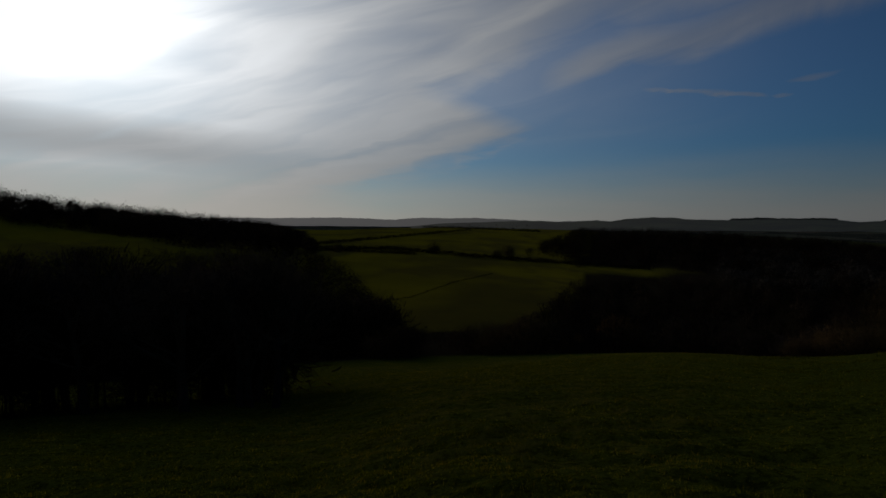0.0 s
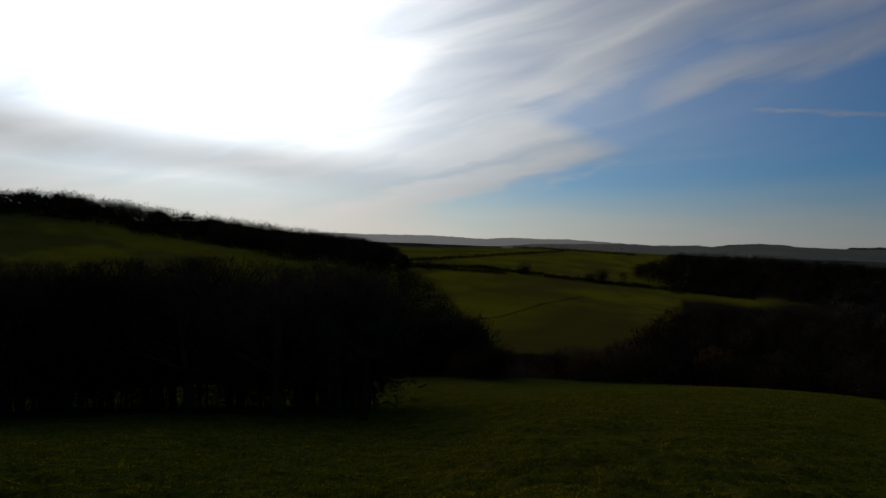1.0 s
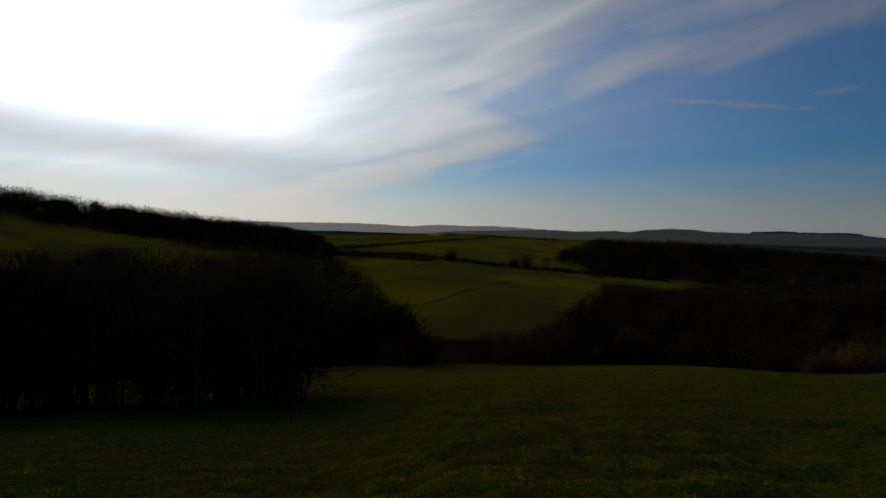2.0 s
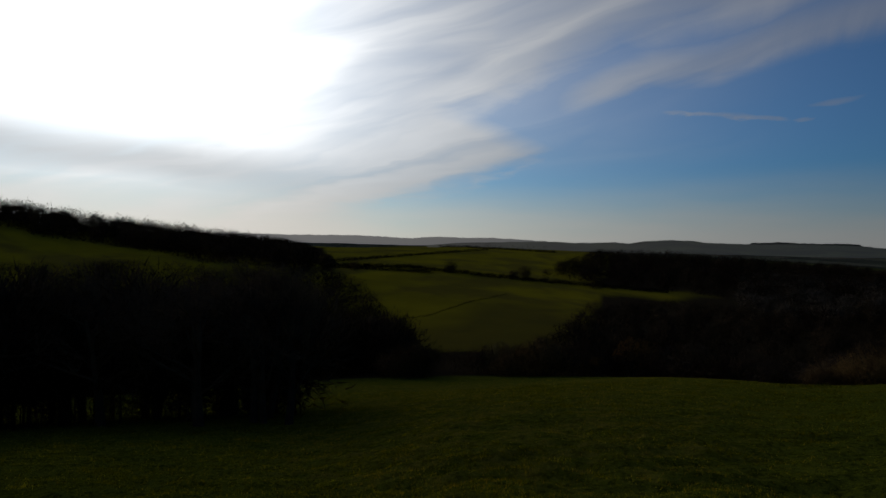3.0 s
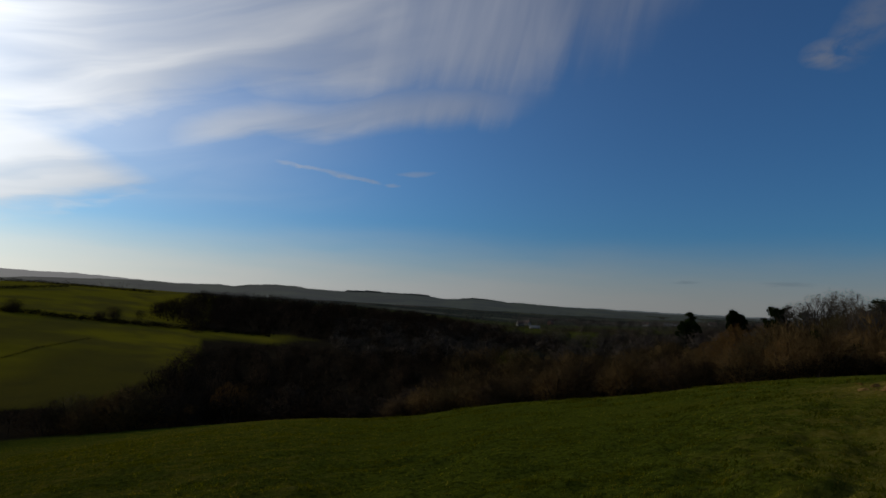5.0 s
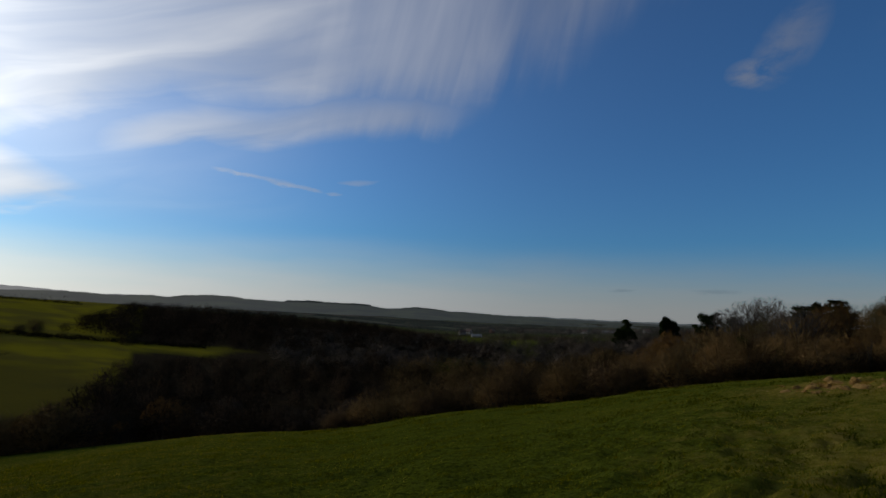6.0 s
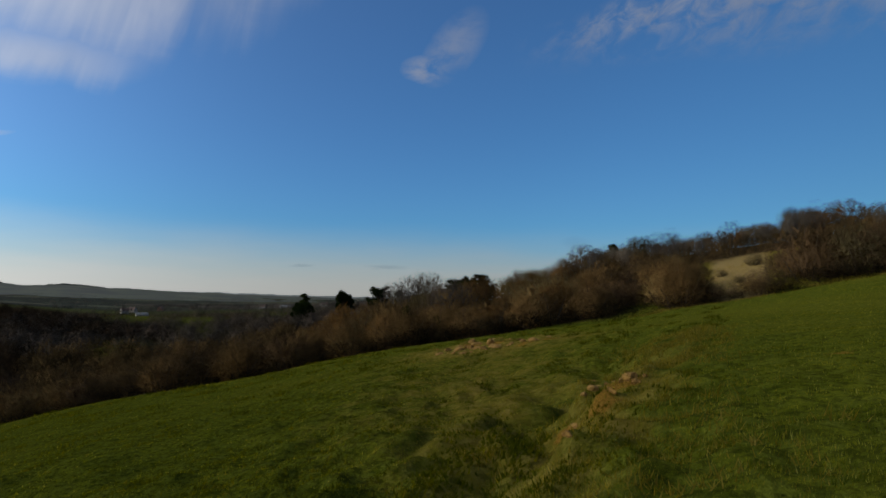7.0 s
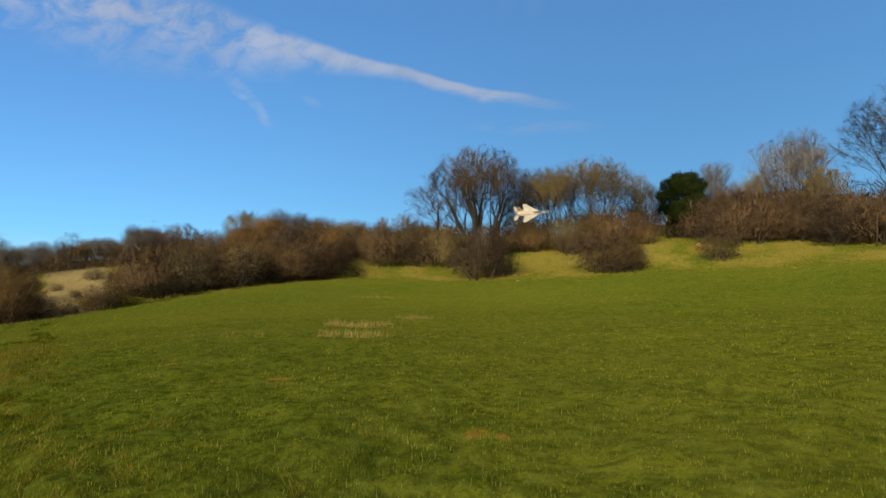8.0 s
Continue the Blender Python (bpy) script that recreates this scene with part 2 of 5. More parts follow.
def ground_build(n):
    p = n.add("ShaderNodeNewGeometry").outputs["Position"]
    at = lambda k: n.add("ShaderNodeAttribute", attribute_name=k).outputs["Fac"]
    big = n.noise(p, 0.035, 4.0)
    mid = n.noise(p, 0.8, 6.0, 0.7)
    small = n.noise(p, 4.0, 5.0, 0.65)
    tiny = n.noise(p, 28.0, 4.0, 0.7)
    green = n.mix(n.step(mid, 0.35, 0.65), rgb(0.051, 0.064, 0.005), rgb(0.094, 0.108, 0.009))
    tuft = n.noise(p, 6.0, 4.0, 0.7)
    green = n.mix(n.m("MULTIPLY", n.step(tuft, 0.56, 0.42), 0.85), green, rgb(0.018, 0.028, 0.003))
    green = n.mix(n.step(small, 0.42, 0.74), green, rgb(0.098, 0.116, 0.015))
    green = n.mix(n.m("MULTIPLY", n.step(tiny, 0.42, 0.68), 0.6), green, rgb(0.014, 0.020, 0.003))
    green = n.mix(n.m("MULTIPLY", n.step(big, 0.45, 0.62), 0.22), green, rgb(0.110, 0.100, 0.012))
    dry = n.mix(n.step(small, 0.35, 0.7), rgb(0.104, 0.084, 0.012), rgb(0.174, 0.132, 0.030))
    dryf = n.m("ADD", at("dry"), n.m("MULTIPLY", n.m("SUBTRACT", mid, 0.5), 1.1))
    col = n.mix(n.step(dryf, 0.35, 0.95), green, dry)
    col = n.mix(n.m("MULTIPLY", n.step(at("dry"), 0.85, 1.05), n.step(tuft, 0.35, 0.6)), col, rgb(0.235, 0.165, 0.082))
    soil = n.mix(n.step(tiny, 0.3, 0.7), rgb(0.110, 0.060, 0.009), rgb(0.205, 0.118, 0.022))
    col = n.mix(n.step(n.m("ADD", at("soil"), n.m("MULTIPLY", n.m("SUBTRACT", small, 0.5), 1.4)), 0.45, 0.75), col, soil)
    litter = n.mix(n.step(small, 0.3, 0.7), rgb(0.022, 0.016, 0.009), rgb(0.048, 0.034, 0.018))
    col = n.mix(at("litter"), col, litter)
    crop = n.mix(n.step(big, 0.35, 0.65), rgb(0.235, 0.182, 0.011), rgb(0.180, 0.142, 0.011))
    crop = n.mix(n.m("MULTIPLY", n.step(n.noise(p, 0.02, 3.0), 0.45, 0.6), 0.6), crop, rgb(0.085, 0.062, 0.020))
    brown = n.mix(n.step(mid, 0.3, 0.7), rgb(0.082, 0.058, 0.016), rgb(0.060, 0.050, 0.014))
    crop = n.mix(n.m("MULTIPLY", at("stubble"), 0.75), crop, brown)
    col = n.mix(at("crop"), col, crop)
    cell = n.add("ShaderNodeTexVoronoi", p)
    n.put(cell.inputs["Scale"], 0.0042)
    n.put(cell.inputs["Randomness"], 0.9)
    shade = n.add("ShaderNodeSeparateColor", cell.outputs["Color"])
    # far fields, woods and hedges greyed and lightened: haze put into the colour
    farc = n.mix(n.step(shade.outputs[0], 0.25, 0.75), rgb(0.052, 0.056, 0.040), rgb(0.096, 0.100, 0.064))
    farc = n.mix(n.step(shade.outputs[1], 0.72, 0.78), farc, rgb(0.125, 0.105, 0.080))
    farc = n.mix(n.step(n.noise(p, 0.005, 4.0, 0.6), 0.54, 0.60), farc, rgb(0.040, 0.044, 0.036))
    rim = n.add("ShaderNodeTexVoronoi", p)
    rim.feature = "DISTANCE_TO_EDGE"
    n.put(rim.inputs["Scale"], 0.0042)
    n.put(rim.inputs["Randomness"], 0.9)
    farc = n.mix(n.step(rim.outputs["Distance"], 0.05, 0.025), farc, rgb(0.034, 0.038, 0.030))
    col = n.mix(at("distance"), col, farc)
    bump = n.m("ADD", n.m("MULTIPLY", small, 0.7), n.m("MULTIPLY", tiny, 0.35))
    return principled(n, col, 0.9, bump, 0.9, 0.18, spec=0.0, fuzz=n.m("MULTIPLY", n.m("SUBTRACT", 1.0, n.m("MAXIMUM", at("litter"), at("distance"))), 0.035))


M_GROUND = material("pasture", ground_build)

# ---- terrain ----
# a hillside falling away from the viewer, a valley, far hills, and the slope that rises behind; by azimuth in degrees
AZ = np.array([-60, -40, -25, -12, 0, 10, 20, 30, 40, 50, 60, 70, 82, 95, 105, 115, 127, 145, 160, 200, 300], float)
SLOPE_R = np.full(21, 40.0)
SLOPE_H = [-7.5, -8.5, -9.3, -9.6, -8.2, -7.5, -6.9, -6.7, -5.2, -4.1, -2.4, -1.5, 0.0, 1.5, 2.5, 2.9, 2.7, 3.3, 3.4, 3.0, -7.5]
EDGE_R = [110, 112, 115, 115, 115, 112, 108, 100, 90, 80, 70, 68, 68, 72, 78, 80, 78, 75, 75, 70, 110]
EDGE_EL = [-12, -12.2, -12.4, -12.1, -11.9, -11.4, -10.6, -10.4, -8.5, -7.1, -4.9, -3.3, -1.4, 1.1, 3.4, 4.5, 4.3, 5.1, 5.3, 4, -12]
LOW_R = [180, 180, 190, 200, 200, 190, 180, 170, 160, 150, 120, 105, 100, 105, 105, 100, 100, 100, 100, 100, 180]
LOW_H = [-34, -36, -38, -35, -29, -31, -36, -36, -30, -24, -13, -6, 3.3, 9.6, 11.4, 12.8, 13.4, 16.2, 13.8, 12, -34]
FIELD_R = [380, 380, 400, 420, 420, 430, 440, 440, 420, 400, 350, 300, 260, 240, 220, 200, 200, 200, 200, 200, 380]
FIELD_H = [-10, -10, -7, -12.5, -15, -22, -27, -30, -31, -26, -15, -2, 17, 22, 24, 26, 27, 31.5, 28, 26, -10]
TOP_R = [540, 540, 560, 700, 800, 800, 700, 700, 700, 700, 700, 600, 500, 420, 400, 400, 400, 400, 400, 400, 540]
TOP_H = [22, 22, 3.5, -1, 3, 0, -8, -14, -26, -21, -9, 2, 17, 21, 24, 28, 30, 34, 34, 34, 22]
BACK_H = [5, 5, -5, -5, -5, -5, -8, -12, -22, -18, -11, -4, 6, 10, 15, 15, 15, 15, 15, 15, 5]
HILL_H = [15, 18, 18, 14, 5, 2, 2, 2, 2, 2, 2, 2, 2, 5, 5, 5, 5, 5, 5, 5, 25]
LAST_H = [10, 10, 10, 10, 10, 10, 10, 10, 12, 16, 16, 16, 16, 16, 10, 10, 10, 10, 10, 10, 10]


def vnoise(x, y, seed=0):
    """Smooth value noise, about -1 to 1."""
    xi, yi = np.floor(x), np.floor(y)
    fx, fy = x - xi, y - yi
    fx, fy = fx * fx * (3 - 2 * fx), fy * fy * (3 - 2 * fy)

    def corner(a, b):
        k = np.sin((xi + a) * 127.1 + (yi + b) * 311.7 + seed * 74.7) * 43758.5453
        return (k - np.floor(k)) * 2 - 1
    return (corner(0, 0) * (1 - fx) + corner(1, 0) * fx) * (1 - fy) + (corner(0, 1) * (1 - fx) + corner(1, 1) * fx) * fy


def around(az, values):
    """Values by azimuth, smoothed between the stations."""
    a = (np.asarray(az, float) + 60) % 360 - 60
    w = np.array([-3.0, -1.0, 1.0, 3.0])
    return sum(np.interp((a + k + 60) % 360 - 60, AZ, values) for k in w) / 4


def columns(az):
    """Stations of radius and height along each azimuth."""
    er = around(az, EDGE_R)
    rr = [np.zeros_like(er), around(az, SLOPE_R), er, around(az, LOW_R), around(az, FIELD_R), around(az, TOP_R),
          np.full_like(er, 1500.0), np.full_like(er, 3200.0), np.full_like(er, 4700.0)]
    hh = [np.zeros_like(er), around(az, SLOPE_H), EYE + er * np.tan(np.radians(around(az, EDGE_EL))), around(az, LOW_H),
          around(az, FIELD_H), around(az, TOP_H), around(az, BACK_H), around(az, HILL_H), around(az, LAST_H)]
    return np.array(rr), np.array(hh)


def hermite(r, rr, hh):
    """Monotone curve through the stations of one column."""
    d = np.diff(hh) / np.diff(rr)
    s = np.zeros_like(hh)
    same = d[1:] * d[:-1] > 0
    s[1:-1] = np.where(same, 2 * d[1:] * d[:-1] / np.where(same, d[1:] + d[:-1], 1), 0)
    s[0], s[-1] = d[0], d[-1]
    i = np.clip(np.searchsorted(rr, r) - 1, 0, len(rr) - 2)
    w = rr[i + 1] - rr[i]
    t = np.clip((r - rr[i]) / w, 0, 1)
    return ((1 + 2 * t) * (1 - t) ** 2 * hh[i] + t * (1 - t) ** 2 * w * s[i] + t * t * (3 - 2 * t) * hh[i + 1] + t * t * (t - 1) * w * s[i + 1])


GAZ = np.concatenate([np.arange(-52, 168, 0.5), np.arange(168, 308, 2.5)])
GR = np.concatenate([[0.4], np.geomspace(0.8, 130, 310), np.geomspace(134, 4700, 120)])
BANK_R = [0, 4, 9, 14, 25, 40, 60]
BANK_AZ = [72, 74, 80, 84.5, 87, 88, 89]


def bank_offset(az, r):
    return (az - np.interp(r, BANK_R, BANK_AZ)) * np.radians(1) * r


def build_heights():
    rr, hh = columns(GAZ)
    z = np.array([hermite(GR, rr[:, k], hh[:, k]) for k in range(len(GAZ))])
    a, r = np.meshgrid(GAZ, GR, indexing="ij")
    x, y = r * np.sin(np.radians(a)), r * np.cos(np.radians(a))
    near = np.clip(1 - r / 140, 0, 1) * np.clip(r / 6, 0.15, 1)
    z += near * (0.20 * vnoise(x / 9, y / 9, 1) + 0.09 * vnoise(x / 2.6, y / 2.6, 2) + 0.06 * vnoise(x / 0.9, y / 0.9, 3))
    z += np.clip(1 - r / 22, 0, 1) * np.clip((r - 2) / 3, 0, 1) * 0.065 * vnoise(x / 0.34, y / 0.34, 14)
    d = bank_offset(a, r)
    fade = np.exp(-((r - 14) / 13) ** 2) * np.clip(r / 5, 0, 1)
    z += fade * (0.44 * np.tanh((d + 0.7 * vnoise(x / 1.6, y / 1.6, 4)) / 1.0) + 0.20 * np.exp(-(d / 1.1) ** 2) * (vnoise(x / 0.5, y / 0.5, 5) + 0.6 * vnoise(x / 1.3, y / 1.3, 7)) - 0.34 * np.exp(-((d + 1.2 + 0.5 * vnoise(x / 1.2, y / 1.2, 37)) / 0.7) ** 2))
    # hummocks below the bank
    hum = np.clip((a - 40) / 15, 0, 1) * np.clip((92 - a) / 6, 0, 1) * np.clip((r - 3) / 4, 0, 1) * np.clip(1 - r / 60, 0, 1)
    z += hum * (0.15 * vnoise(x / 3.4, y / 1.0, 31) + 0.15 * vnoise(x / 1.3, y / 0.5, 32) + 0.15 * vnoise(x / 0.5, y / 0.35, 35))
    left = np.clip((62 - a) / 24, 0, 1) * np.clip((r - 5) / 8, 0, 1) * np.clip(1 - r / 50, 0, 1)
    z += left * (0.18 * vnoise(x / 2.2, y / 1.0, 33) + 0.13 * vnoise(x / 0.9, y / 0.5, 34) + 0.10 * vnoise(x / 0.5, y / 0.4, 36))
    # broken ground with stones on the brow
    brow = np.exp(-((r - 42) / 5) ** 2) * np.exp(-((a - 72) / 6.5) ** 2)
    z += brow * (0.30 + 0.60 * vnoise(x / 1.6, y / 1.6, 8) + 0.25 * vnoise(x / 0.7, y / 0.7, 10))
    far = np.clip((r - 140) / 300, 0, 1)
    z += far * (1.2 * vnoise(x / 60, y / 60, 11))
    dist = np.clip((r - 1800) / 1200, 0, 1)
    z += dist * (9 * vnoise(x / 420, y / 420, 12) + 3.5 * vnoise(x / 120, y / 120, 13))
    return a, r, x, y, z


GA, GRR, GX, GY, GZ = build_heights()


def ground_z(x, y):
    """Height of the ground at x, y."""
    a = (math.degrees(math.atan2(x, y)) + 52) % 360 - 52
    r = max(math.hypot(x, y), GR[0])
    i = int(np.clip(np.searchsorted(GAZ, a) - 1, 0, len(GAZ) - 1))
    i2 = (i + 1) % len(GAZ)
    span = (GAZ[i2] - GAZ[i]) % 360
    fa = (a - GAZ[i]) / span
    j = int(np.clip(np.searchsorted(GR, r) - 1, 0, len(GR) - 2))
    fr = (r - GR[j]) / (GR[j + 1] - GR[j])
    return float((GZ[i, j] * (1 - fr) + GZ[i, j + 1] * fr) * (1 - fa) + (GZ[i2, j] * (1 - fr) + GZ[i2, j + 1] * fr) * fa)


def polar(az, r, dz=0.0):
    x, y = r * math.sin(radians(az)), r * math.cos(radians(az))
    return Vector((x, y, ground_z(x, y) + dz))


def on_ray(az, el, lo=3.0, hi=1500.0):
    """Where the line of sight from the eye first meets the ground."""
    k, r = math.tan(radians(el)), lo
    while r < hi:
        x, y = r * math.sin(radians(az)), r * math.cos(radians(az))
        if ground_z(x, y) >= EYE + r * k:
            break
        r *= 1.01
    return r


def mesh_object(name, verts, faces, mat, parent=None, label="", smooth=False, form=None):
    me = bpy.data.meshes.new(name)
    if isinstance(faces, int):
        # loose triangles, or quads, in one array
        k = faces
        count = len(verts)
        me.vertices.add(count)
        me.vertices.foreach_set("co", np.ascontiguousarray(verts, np.float32).ravel())
        me.loops.add(count)
        me.loops.foreach_set("vertex_index", np.arange(count, dtype=np.int32))
        me.polygons.add(count // k)
        me.polygons.foreach_set("loop_start", np.arange(0, count, k, dtype=np.int32))
        me.update(calc_edges=True)
    else:
        me.from_pydata([tuple(v) for v in verts], [], faces)
    me.materials.append(mat)
    if smooth:
        me.polygons.foreach_set("use_smooth", [True] * len(me.polygons))
    if form is not None:
        layer = me.attributes.new("form", "FLOAT_VECTOR", "POINT")
        layer.data.foreach_set("vector", np.ascontiguousarray(form, np.float32).ravel())
    ob = new(name, me)
    if parent is not None:
        ob.parent = parent
    if label:
        ob["label"] = label
    return ob


# bare patches: azimuth, depression, radius
SOIL = [(126.5, -9.2, 0.14), (129, -9.6, 0.11), (78.7, -11.3, 0.28), (82, -8.6, 0.35), (83.6, -6.6, 0.5), (100, -3.2, 0.3), (109, -4.5, 0.25), (70.4, -4.0, 0.8), (72.6, -3.7, 0.9), (67, -4.3, 0.6), (75, -3.5, 0.8), (77.4, -3.1, 0.6), (128, 4.6, 1.5), (131, 4.9, 1.3), (112.5, 5.0, 2.0), (146, 7.0, 1.6), (148, 6.4, 1.2)]


# the track that parts the upper field from the lower
TRACK_R = [on_ray(az, el, 190) for az, el in ((-7.0, -7.0), (-2.7, -6.3), (1.0, -5.0), (4.5, -4.2))]


def make_ground():
    na, nr = GX.shape
    verts = np.concatenate([[[0, 0, 0]], np.stack([GX, GY, GZ], 2).reshape(-1, 3)])
    faces = []
    for i in range(na):
        k, l = 1 + i * nr, 1 + ((i + 1) % na) * nr
        faces.append((0, k, l))
        faces += [(k + j, k + j + 1, l + j + 1, l + j) for j in range(nr - 1)]
    faces = [f[::-1] for f in faces]
    ob = mesh_object("ground", verts, faces, M_GROUND, smooth=True)
    a, r = GA, GRR
    d = bank_offset(a, r)
    fade = np.exp(-((r - 12) / 9) ** 2)
    dry = 0.40 * fade * np.exp(-((d - 0.4) / 1.0) ** 2) * (1 + vnoise(GX / 0.9, GY / 0.7, 28))
    dry += 0.8 * np.exp(-((r - 42) / 6) ** 2) * np.exp(-((a - 73) / 7) ** 2)
    edge = around(a, EDGE_R)
    rough = np.clip((r - edge + 1) / 3, 0, 1) * np.clip((a - 84) / 4, 0, 1) * np.clip((170 - r) / 20, 0, 1)
    dry = np.maximum(dry, (0.58 + 0.45 * vnoise(a / 1.7, r / 4, 61)) * rough)
    dry += 0.74 * np.clip(1 - np.abs(a - 71) / 26, 0, 1) * np.clip(1 - r / 75, 0, 1)
    # pasture near azimuth 4 coloured yellower and brighter, painting the backlit glow
    dry += 0.34 * np.exp(-((a - 4) / 26) ** 4) * np.clip((r - 3) / 6, 0, 1) * (r < 125)
    dry += 0.18 * np.clip((r - 6) / 10, 0, 1) * (r < 100)
    dry = np.minimum(dry, 0.84)
    dry = np.maximum(dry, 1.1 * np.exp(-((a - 93.0) / 3.4) ** 4) * np.clip((r - edge + 1) / 3, 0, 1) * (r < 150))
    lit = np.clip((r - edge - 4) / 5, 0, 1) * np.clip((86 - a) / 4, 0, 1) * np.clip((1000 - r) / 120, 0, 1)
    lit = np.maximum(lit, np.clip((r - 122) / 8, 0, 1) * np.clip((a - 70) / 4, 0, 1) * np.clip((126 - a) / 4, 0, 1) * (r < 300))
    wob = 1.2 * vnoise(a / 3, r / 90, 21)
    a, r = a + wob, r * (1 + 0.03 * vnoise(a / 4, r / 50, 22))
    crop = ((a > -13) & (a < 9.5 + np.clip((r - 200) / 140, 0, 1) * 3.5) & (r > 185) & (r < 1100)) | ((a > -60) & (a < -10) & (r > 300) & (r < 520))
    strip_near = np.interp(a, [8.5, 12, 18, 23], [352, 394, 396, 430])
    crop = np.maximum(crop, np.clip((r - strip_near) / 18, 0, 1) * np.clip((446 - r) / 16, 0, 1) * np.clip((a - 8.5) / 1.5, 0, 1) * (a < 24))
    # small fields among the valley trees
    patch = np.exp(-((a - 46.3) / 1.6) ** 2 - ((r - 640) / 110) ** 2) + np.exp(-((a - 40.8) / 1.3) ** 2 - ((r - 420) / 45) ** 2)
    patch += np.exp(-((a - 41.5) / 1.6) ** 2 - ((r - 760) / 70) ** 2) + np.exp(-((a - 52.5) / 1.2) ** 2 - ((r - 760) / 60) ** 2)
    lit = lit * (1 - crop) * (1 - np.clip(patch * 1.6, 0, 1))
    stubble = np.clip((np.interp(a, [-9, -7, -2.7, 1, 4.5, 9, 11], [TRACK_R[0], *TRACK_R, TRACK_R[-1], TRACK_R[-1] - 40]) - r) / 60, 0, 1) * crop * (a > -13) * (a < 12)
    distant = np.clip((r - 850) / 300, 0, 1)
    soil = np.zeros_like(dry)
    for sa, se, size in SOIL:
        sr = on_ray(sa, se)
        q = polar(sa, sr)
        soil = np.maximum(soil, np.exp(-((GX - q.x) ** 2 + (GY - q.y) ** 2) / size ** 2))
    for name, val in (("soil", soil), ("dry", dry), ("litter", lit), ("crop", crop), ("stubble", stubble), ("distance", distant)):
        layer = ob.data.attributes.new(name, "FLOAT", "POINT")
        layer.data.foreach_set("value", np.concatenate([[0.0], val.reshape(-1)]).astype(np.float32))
    tagged(ob, "green hillside pasture falling into a valley of fields", "ground", kind="structure")


make_ground()


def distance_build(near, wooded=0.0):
    """Far hills with the haze of lit air painted on as a glow; near: the share of their own colour."""
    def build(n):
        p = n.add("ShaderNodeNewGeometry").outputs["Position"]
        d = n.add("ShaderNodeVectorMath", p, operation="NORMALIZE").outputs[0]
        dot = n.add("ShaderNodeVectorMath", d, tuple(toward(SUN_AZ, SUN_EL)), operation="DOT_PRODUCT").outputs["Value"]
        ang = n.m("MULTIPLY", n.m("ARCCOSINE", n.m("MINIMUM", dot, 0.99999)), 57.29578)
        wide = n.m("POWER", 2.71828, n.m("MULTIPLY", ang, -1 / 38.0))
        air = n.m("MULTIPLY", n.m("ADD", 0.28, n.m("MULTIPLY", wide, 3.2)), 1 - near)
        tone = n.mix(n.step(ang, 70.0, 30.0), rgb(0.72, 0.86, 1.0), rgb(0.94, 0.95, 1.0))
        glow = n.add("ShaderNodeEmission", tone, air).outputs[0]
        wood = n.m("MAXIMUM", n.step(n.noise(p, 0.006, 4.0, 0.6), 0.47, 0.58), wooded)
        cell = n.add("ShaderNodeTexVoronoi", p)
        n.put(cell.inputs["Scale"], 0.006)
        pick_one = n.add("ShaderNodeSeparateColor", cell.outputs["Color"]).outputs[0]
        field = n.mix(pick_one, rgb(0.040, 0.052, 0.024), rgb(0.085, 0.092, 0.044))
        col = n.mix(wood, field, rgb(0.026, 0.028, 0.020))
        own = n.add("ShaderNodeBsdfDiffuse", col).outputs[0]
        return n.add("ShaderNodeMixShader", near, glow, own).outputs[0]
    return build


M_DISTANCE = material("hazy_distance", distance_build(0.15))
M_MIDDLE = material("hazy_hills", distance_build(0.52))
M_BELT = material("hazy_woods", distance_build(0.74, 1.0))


def distant_ridge(crest_az, crest_el, r, depth, foot, mat, rough, label):
    """A long ridge beyond the last fields, with woods along its top."""
    az = np.arange(crest_az[0], crest_az[-1], 0.08)
    verts, rows = [], (0.0, 0.2, 0.4, 0.6, 0.8, 1.0, 1.25)
    for a in az:
        e = float(np.interp(a, crest_az, crest_el))
        e += 0.04 * float(vnoise(np.array([a / 1.7]), np.array([0.5]), 71)[0]) + rough * float(vnoise(np.array([a / 0.31]), np.array([0.5]), 72)[0])
        top = EYE + r * math.tan(radians(e))
        for f in rows:
            q = r - depth * (1 - f)
            h = foot + (top - foot) * math.sin(min(f, 1.0) * math.pi / 2) - max(f - 1, 0) * 60
            h += 4 * math.sin(f * math.pi) * float(vnoise(np.array([a / 2.5]), np.array([f * 4]), 73)[0])
            verts.append((q * math.sin(radians(a)), q * math.cos(radians(a)), h))
    k = len(rows)
    faces = [(k * i + j, k * i + k + j, k * i + k + j + 1, k * i + j + 1) for i in range(len(az) - 1) for j in range(k - 1)]
    tagged(mesh_object("backdrop", verts, faces, mat, smooth=True), label, "hills", kind="structure")


